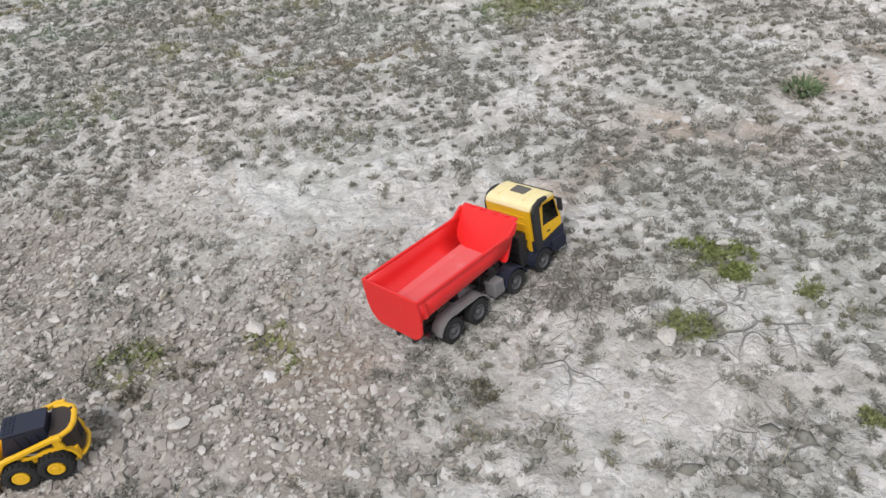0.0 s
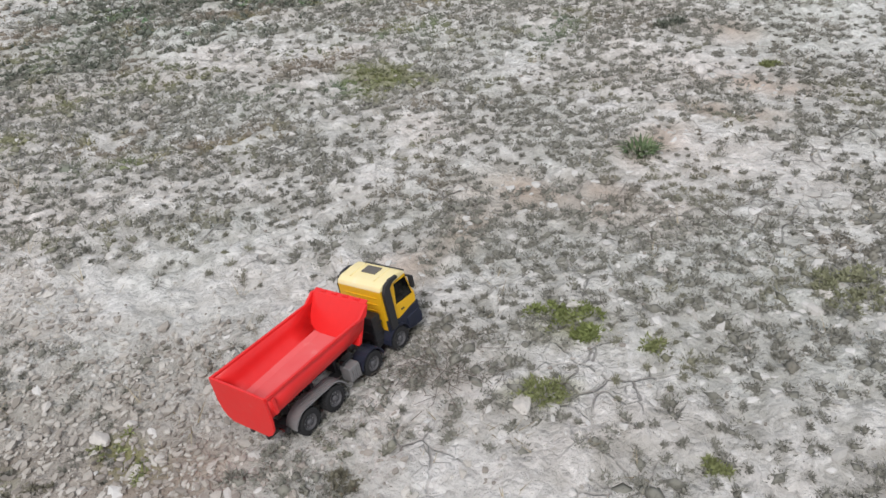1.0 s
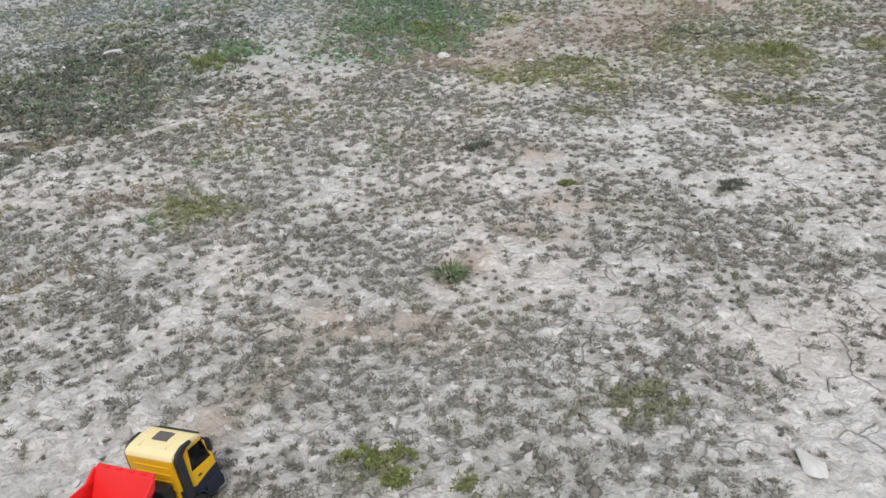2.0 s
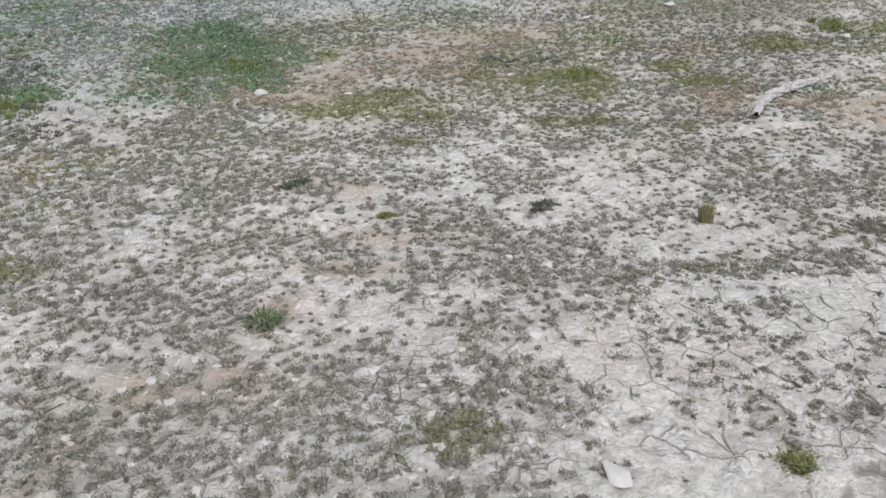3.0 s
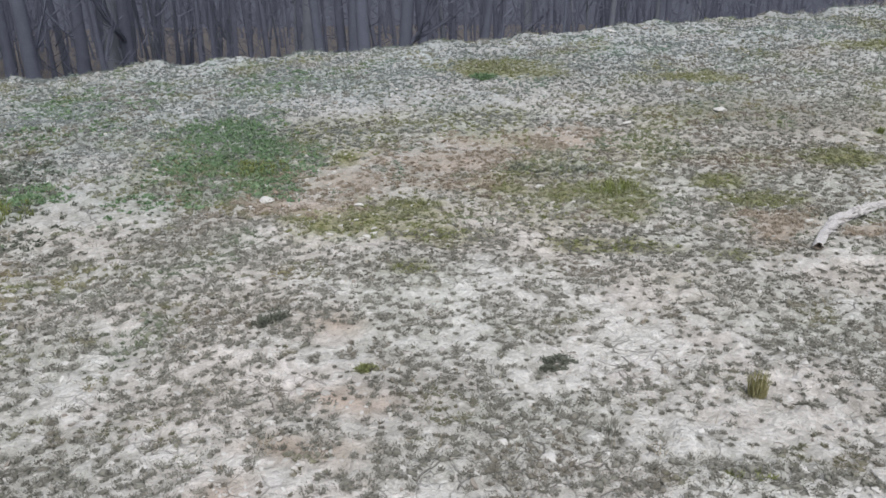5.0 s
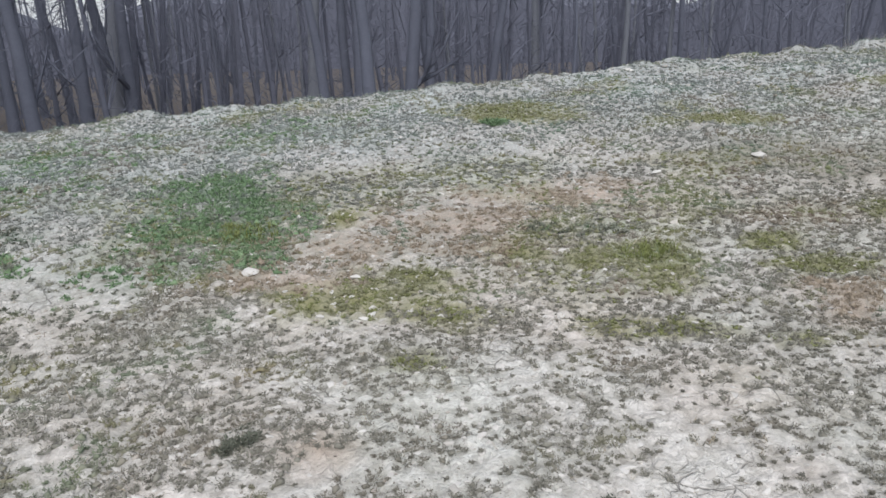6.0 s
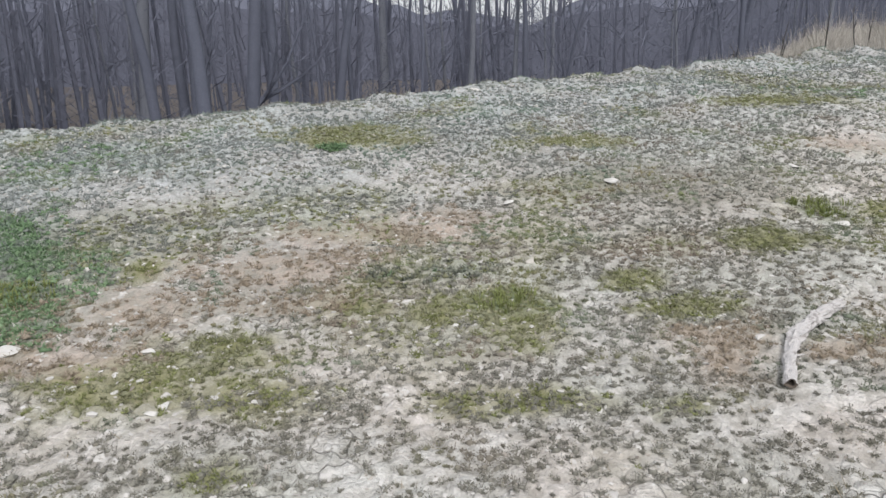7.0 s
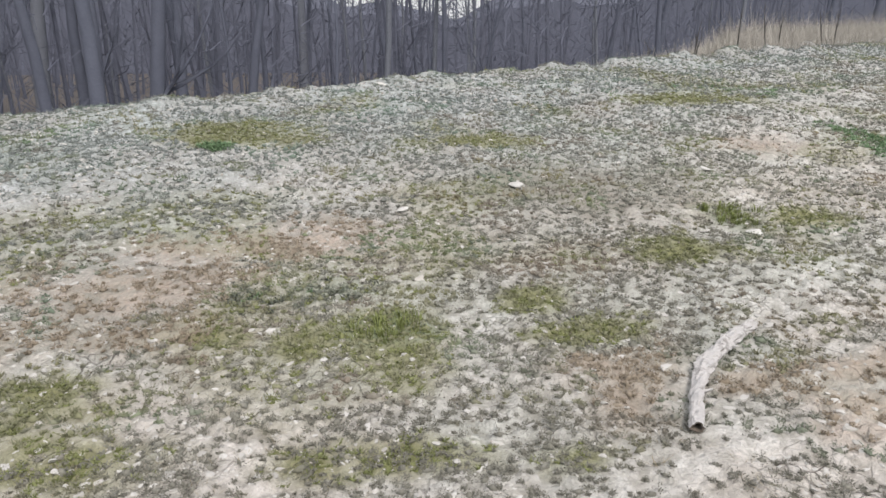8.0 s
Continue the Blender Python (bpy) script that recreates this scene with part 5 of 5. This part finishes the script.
def mound(name, label, x, y, spread, size, leaf, material, category, group="", lobes=16):
    """One low soft plant made of several leafy lobes grown together."""
    a, r = RNG.uniform(0, 2 * np.pi, lobes), np.sqrt(RNG.random(lobes)) * spread
    base = (x, y, float(height(x, y)))
    ob = clump_mesh(name, x + np.cos(a) * r, y + np.sin(a) * r * 0.8, 60, size * RNG.lognormal(0, 0.3, lobes), leaf, material, base)
    ob.location = base
    return tagged(ob, label, category, group)


for x, y, spread in ((0.575, 1.715, 0.060), (0.665, 1.690, 0.045), (0.655, 1.600, 0.036)):
    mound("grass_tuft", "yellow-green fresh soft grass tuft on pale clay", x, y, spread, 0.020, 0.0080, MAT_LEAF, "grass tuft", "green tufts beside the truck")
mound("grass_tuft", "low olive grass tuft on pale clay", 0.490, 1.405, 0.055, 0.019, 0.0075, MAT_MOSS, "grass tuft")
mound("grass_tuft", "small olive grass tuft on pale clay", 0.833, 1.523, 0.022, 0.018, 0.0080, MAT_MOSS, "grass tuft", lobes=8)
mound("grass_tuft", "small olive grass tuft by dry cracks", 0.834, 1.109, 0.030, 0.016, 0.0075, MAT_MOSS, "grass tuft", lobes=8)
mound("low_shrub", "brown-olive flat shrub spread over stony clay", 1.50, 1.64, 0.120, 0.020, 0.0080, MAT_HERB_OLIVE, "shrub", lobes=30)
mound("low_shrub", "dark olive flat shrub beside the gravel", -0.062, 1.205, 0.040, 0.015, 0.0070, MAT_SHRUB, "shrub", lobes=10)
mound("moss_patch", "olive moss grown over grey gravel", -1.021, 1.385, 0.055, 0.012, 0.0060, MAT_MOSS, "moss", "moss on the gravel", 14)
mound("moss_patch", "olive moss grown over grey gravel", -0.837, 1.305, 0.065, 0.012, 0.0060, MAT_SHRUB, "moss", "moss on the gravel", 13)
mound("moss_patch", "yellowish moss grown over grey gravel", -0.945, 1.223, 0.040, 0.012, 0.0060, MAT_SHRUB, "moss", "moss on the gravel", 9)
mound("grass_tuft", "yellowish dome-shaped grass tuft on grey clay", 2.132, 3.424, 0.035, 0.026, 0.0090, MAT_MOSS, "grass tuft", lobes=10)
plant("leafy_weed", "dark green leafy rosette weed on dry clay", 1.185, 2.64, 130, 0.055, 0.055, 0.0045, 1.1, MAT_WEED, "weed")
mound("low_shrub", "dark grey-green low spreading shrub on clay", 2.929, 3.038, 0.085, 0.026, 0.0090, MAT_GREY_SCRUB, "shrub")
plant("grass_tuft", "upright olive-straw grass tuft standing on clay", 3.523, 2.430, 260, 0.115, 0.038, 0.0016, 0.28, MAT_STRAW_OLIVE, "grass tuft")
mound("low_shrub", "grey-green low shrub on cracked clay", 4.137, 1.893, 0.080, 0.026, 0.0090, MAT_HERB, "shrub")
mound("grass_tuft", "yellow-olive rounded grass tuft beside cracked mud", 2.284, 1.008, 0.045, 0.028, 0.0085, MAT_MOSS, "grass tuft", lobes=14)
mound("low_shrub", "dark green round low shrub on the slope", 5.75, 8.65, 0.10, 0.055, 0.0200, MAT_TURF, "shrub")
plant("dry_sprig", "dark dry sprig standing in cracked clay", 2.797, 2.498, 60, 0.05, 0.05, 0.0022, 0.8, MAT_HERB, "sprig")
mound("low_shrub", "grey-green low shrub among dry herbs", 1.86, 4.10, 0.085, 0.032, 0.0110, MAT_GREY_SCRUB, "shrub")


# ---- dry brushwood by the truck ----
def brushwood(name, label, x, y, rx, ry, count, seed):
    r = np.random.default_rng(seed)
    paths = []
    for _ in range(count):
        a, l = r.uniform(0, np.pi), r.uniform(0.03, 0.15)
        cx, cy = r.normal(0, rx), r.normal(0, ry)
        s = np.linspace(-0.5, 0.5, 5)
        px = cx + np.cos(a) * s * l + r.normal(0, 0.006, 5)
        py = cy + np.sin(a) * s * l + r.normal(0, 0.006, 5)
        pz = height(x + px, y + py) - float(height(x, y)) + r.uniform(0.002, 0.022) + r.normal(0, 0.004, 5)
        paths.append((np.stack([px, py, pz], 1), np.linspace(0.0012, 0.0005, 5) * r.uniform(0.5, 1.3)))
    v, t = tubes(paths, 4)
    ob = array_mesh(name, v, t, MAT_TWIG)
    ob.location = (x, y, float(height(x, y)))
    return tagged(ob, label, "twigs", kind="stuff")


brushwood("brushwood", "tangle of thin grey-brown dry twigs on clay", 0.20, 1.53, 0.12, 0.06, 95, 1)
brushwood("brushwood", "thin dry twigs strewn on dusty clay", 0.05, 1.84, 0.10, 0.06, 30, 2)
brushwood("brushwood", "thin grey dry twigs strewn among herbs", 1.30, 2.10, 0.30, 0.12, 50, 3)
brushwood("brushwood", "dry brown twigs scattered on the slope", 5.20, 4.20, 0.30, 0.20, 80, 4)


# ---- woods behind the crest ----
def grow(r, start, way, length, radius, level, paths, leaves):
    """One stem with its side branches; finest ones end the crown."""
    n = 7 if level < 2 else 4
    p, d = np.array(start, float), np.array(way, float)
    pts, rad = [p.copy()], [radius]
    for i in range(1, n + 1):
        d = d + r.normal(0, 0.05 if level == 0 else 0.12, 3) + np.array([0, 0, 0.02 if level == 0 else 0.11])
        d /= np.linalg.norm(d)
        p = p + d * length / n
        pts.append(p.copy())
        rad.append(radius * (1 - 0.78 * i / n))
        if level < 2:
            kids = (0 if i < 3 and r.random() < 0.75 else r.integers(1, 4)) if level == 0 else r.integers(0, 3)
            for _ in range(kids):
                a = r.uniform(0, 2 * np.pi)
                w = np.array([np.cos(a), np.sin(a), r.uniform(0.8, 1.8)]) if level == 0 else d + r.normal(0, 0.6, 3)
                w = w / np.linalg.norm(w)
                grow(r, p, w, length * (r.uniform(0.14, 0.28) if level == 0 else r.uniform(0.35, 0.6)), rad[-1] * r.uniform(0.25, 0.5), level + 1, paths if level < 0 else leaves, leaves)
    paths.append((np.array(pts), np.array(rad)))


def tree(kind, seed, tall, radius, material):
    r = np.random.default_rng(seed)
    stem, limbs = [], []
    grow(r, (0, 0, -0.3), (0, 0, 1), tall, radius, 0, stem, limbs)
    for pts, rad in stem:
        rad[0] *= 1.35
    t = new(kind)
    v, f = tubes(stem, 9)
    trunk = array_mesh("trunk", v, f, material, True)
    thick = [q for q in limbs if q[1][0] > 0.07 * radius]
    thin = [q for q in limbs if q[1][0] <= 0.07 * radius]
    v1, f1 = tubes(thick, 4)
    if thin:
        v2, f2 = tubes([(p, np.maximum(q, 0.006)) for p, q in thin], 3)
        v1, f1 = np.concatenate([v1, v2]), np.concatenate([f1, f2 + len(v1)])
    crown = array_mesh("crown", v1, f1, material)
    trunk.parent = crown.parent = t
    return t


KINDS = []
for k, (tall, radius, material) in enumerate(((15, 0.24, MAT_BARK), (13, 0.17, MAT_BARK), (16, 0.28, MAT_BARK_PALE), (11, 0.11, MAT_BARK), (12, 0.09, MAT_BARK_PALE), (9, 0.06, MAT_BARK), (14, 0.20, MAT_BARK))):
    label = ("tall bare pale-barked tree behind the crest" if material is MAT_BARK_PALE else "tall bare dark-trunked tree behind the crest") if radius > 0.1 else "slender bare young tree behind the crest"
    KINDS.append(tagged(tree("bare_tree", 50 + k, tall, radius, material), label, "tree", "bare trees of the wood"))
rt = np.random.default_rng(11)
first, placed = True, 0
while placed < 130:
    az, far = radians(rt.uniform(-22, 86)), rt.uniform(15, 52)
    x, y = 2 + far * math.sin(az), 2 + far * math.cos(az)
    c = y + 0.26 * x - 12.65
    edge = 6.5 + 6 * max(0, (math.degrees(az) - 50) / 30)
    if c < edge:
        continue
    m = pose(x, y, float(land(x, y)), rt.normal(0, 2), rt.normal(0, 2), rt.uniform(0, 360))
    big = far < 30 and math.degrees(az) < 28
    k = int(rt.choice([0, 1, 2, 6, 3])) if big else int(rt.choice([1, 3, 4, 5, 5, 4, 3]))
    if placed < len(KINDS):
        KINDS[placed].matrix_basis = m
    else:
        copy_thing(KINDS[k], m)
    placed += 1

# far stems and thicket, too many to count
paths, twigs = [], []
for _ in range(520):
    az, far = radians(rt.uniform(-24, 88)), rt.uniform(30, 85)
    x, y = 2 + far * math.sin(az), 2 + far * math.cos(az)
    if y + 0.26 * x - 12.65 < 12:
        continue
    z = float(land(x, y))
    r0 = 0.035 + 0.14 * rt.random() ** 2.5
    lean = rt.normal(0, 0.35, 2)
    paths.append((np.array([(x, y, z - 0.3), (x + lean[0], y + lean[1], z + 5), (x + 2 * lean[0], y + 2 * lean[1], z + 11)]), np.array([r0, r0 * 0.8, r0 * 0.3])))
for _ in range(15000):
    az, far = radians(rt.uniform(-24, 88)), rt.uniform(24, 80)
    x, y = 2 + far * math.sin(az), 2 + far * math.cos(az)
    if y + 0.26 * x - 12.65 < 9:
        continue
    z = float(land(x, y)) + rt.uniform(0, 5.5)
    l = rt.uniform(0.5, 2.2)
    d = np.array([rt.normal(0, 0.7), rt.normal(0, 0.7), rt.uniform(0.1, 1.0)])
    d /= np.linalg.norm(d)
    b = d + rt.normal(0, 0.25, 3)
    w = rt.uniform(0.008, 0.022)
    p0 = np.array([x, y, z])
    twigs.append((np.array([p0, p0 + d * l * 0.5, p0 + d * l * 0.5 + b * l * 0.5]), np.array([w, w * 0.7, w * 0.2])))
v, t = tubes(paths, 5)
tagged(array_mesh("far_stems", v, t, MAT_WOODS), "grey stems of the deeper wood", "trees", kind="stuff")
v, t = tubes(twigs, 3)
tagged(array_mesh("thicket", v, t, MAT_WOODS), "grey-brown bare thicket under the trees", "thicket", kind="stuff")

# wooded rise far behind
az = np.radians(np.linspace(-60, 120, 240))
top = 6.0 + 4.2 * vnoise(np.degrees(az), az * 0, 7, 61) + 2.2 * vnoise(np.degrees(az), az * 0, 1.6, 62)
top = top - 4.0 * np.exp(-((np.degrees(az) - 44) / 3.5) ** 2) - 1.5 * np.exp(-((np.degrees(az) - 36) / 3) ** 2) - 5 * np.exp(-((np.degrees(az) - 1) / 4) ** 2)
ridge_v, ridge_t = [], []
for i, (a, h) in enumerate(zip(az, top)):
    for d, z in ((96, -6), (98, h * 0.75), (104, h), (125, h * 0.9)):
        ridge_v.append((2 + d * math.sin(a), 2 + d * math.cos(a), z))
    if i:
        for j in range(3):
            q = (i - 1) * 4 + j
            ridge_t += [(q, q + 4, q + 5), (q, q + 5, q + 1)]
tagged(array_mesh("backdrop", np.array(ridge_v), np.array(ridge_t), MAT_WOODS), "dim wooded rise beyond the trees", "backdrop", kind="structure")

# pale dry grass and saplings beyond the crest
n = 12000
x = rt.uniform(11.0, 29, n)
c = rt.uniform(-0.6, 6.0, n)
y = 12.65 - 0.26 * x + c
keep = rt.random(n) < np.clip((x - 1.2 * np.maximum(c, 0) - 11.6) / 3, 0, 1) * np.clip((c + 0.6) / 0.5, 0.1, 1)
x, y = x[keep], y[keep]
v, t = blades(x, y, land(x, y), 9, 0.24 * rt.lognormal(0, 0.3, len(x)) * np.clip((x - 11) / 3, 0.4, 1) * (1 + 0.25 * np.maximum(y + 0.26 * x - 12.65, 0)), 0.14 + 0 * x, 0.0032, 0.5, simple=True)
tagged(array_mesh("dry_tall_grass", v, t, MAT_PALE_STRAW), "pale dry tall grass along the crest", "grass", kind="stuff")


MAT_SAPLING = surface("dark_sapling_bark", (0.03, 0.028, 0.027), (0.075, 0.07, 0.066), 0.02, 0.95)


def sapling(x, y, tall, seed):
    r = np.random.default_rng(seed)
    stem = []
    for k in range(r.integers(1, 3)):
        lean = r.normal(0, 0.05, 2)
        h = tall * (1 if k == 0 else r.uniform(0.5, 0.9))
        p = np.array([(0.05 * k + lean[0] * f + 0.012 * math.sin(6 * f + k), lean[1] * f, h * f - 0.03) for f in (0, 0.25, 0.5, 0.75, 1)])
        stem.append((p, 0.014 * np.array([1, 0.9, 0.75, 0.6, 0.3])))
        for _ in range(3):
            q = p[r.integers(2, 5)]
            d = np.array([r.normal(0, 0.05), r.normal(0, 0.05), r.uniform(0.06, 0.16)])
            stem.append((np.array([q, q + d * 0.6, q + d]), np.array([0.006, 0.005, 0.003])))
    v, t = tubes(stem, 5)
    ob = array_mesh("sapling", v, t, MAT_SAPLING)
    ob.location = (x, y, float(land(x, y)))
    return tagged(ob, "thin dark bare sapling in pale dry grass", "sapling", "saplings on the crest")


for k, (x, y, tall) in enumerate(((13.67, 9.1, 0.25), (14.45, 8.73, 0.55), (15.7, 8.6, 0.75), (16.5, 8.45, 0.70), (16.9, 8.4, 0.5), (18.2, 8.1, 0.65), (18.6, 8.05, 0.65))):
    sapling(x, y, tall, 90 + k)


# ---- plates of dried mud, one by one ----
def clip_poly(poly, mid, normal):
    out = []
    for i in range(len(poly)):
        a, b = poly[i], poly[(i + 1) % len(poly)]
        da, db = (a - mid) @ normal, (b - mid) @ normal
        if da <= 0:
            out.append(a)
        if (da < 0) != (db < 0):
            out.append(a + (b - a) * da / (da - db))
    return out


def mud_plates():
    r = np.random.default_rng(5)
    seeds = []
    for _ in range(9000):
        u, v = r.uniform(-1.5, 1.5), r.uniform(-0.8, 0.8)
        ca, sa = math.cos(radians(-30)), math.sin(radians(-30))
        p = np.array([2.95 + u * ca - v * sa, 1.50 + u * sa + v * ca])
        space = 0.055 + 0.07 * float(vnoise(p[0], p[1], 0.5, 81))
        if not seeds or min(np.hypot(*(p - q)) for q in seeds) > space:
            seeds.append(p)
    seeds = np.array(seeds)
    for k, s in enumerate(seeds):
        if float(plate_zone(s[0], s[1])) < 0.62:
            continue
        d = np.hypot(*(seeds - s).T)
        poly = [s + np.array(c) * 0.16 for c in ((-1, -1), (1, -1), (1, 1), (-1, 1))]
        for j in np.argsort(d)[1:16]:
            poly = clip_poly(poly, (s + seeds[j]) / 2, (seeds[j] - s) / d[j])
            if len(poly) < 3:
                break
        if len(poly) < 3 or max(np.hypot(*(p - s)) for p in poly) > 0.15:
            continue
        edge = []
        for i in range(len(poly)):
            a, b = poly[i], poly[(i + 1) % len(poly)]
            m = max(1, int(np.hypot(*(b - a)) / 0.022))
            edge += [a + (b - a) * f / m for f in range(m)]
        edge = np.array(edge)
        wob = np.stack([vnoise(edge[:, 0], edge[:, 1], 0.03, 83) - 0.5, vnoise(edge[:, 0], edge[:, 1], 0.03, 84) - 0.5], 1) * 0.020
        edge = edge + wob
        c = edge.mean(0)
        ray = edge - c
        ln = np.hypot(*ray.T)[:, None]
        gap = 0.0012 + 0.0036 * r.random() ** 2
        rim = c + ray * (1 - gap / ln)
        top = c + ray * (1 - (gap + 0.004) / ln)
        h0 = float(height(c[0], c[1])) + 0.011 + r.normal(0, 0.0012)
        tilt = r.normal(0, 0.012, 2)
        n = len(edge)
        bm = bmesh.new()
        low = [bm.verts.new((*p, h0 - 0.030)) for p in rim]
        mid = [bm.verts.new((*p, h0 - 0.0022 + float((p - c) @ tilt))) for p in rim]
        up = [bm.verts.new((*p, h0 + 0.0004 + float((p - c) @ tilt))) for p in top]
        hub = bm.verts.new((*c, h0 - 0.0015))
        for i in range(n):
            j = (i + 1) % n
            bm.faces.new((low[i], low[j], mid[j], mid[i]))
            bm.faces.new((mid[i], mid[j], up[j], up[i]))
            bm.faces.new((up[i], up[j], hub))
        part("mud_plate", bm, MAT_PLATE, ground)


mud_plates()
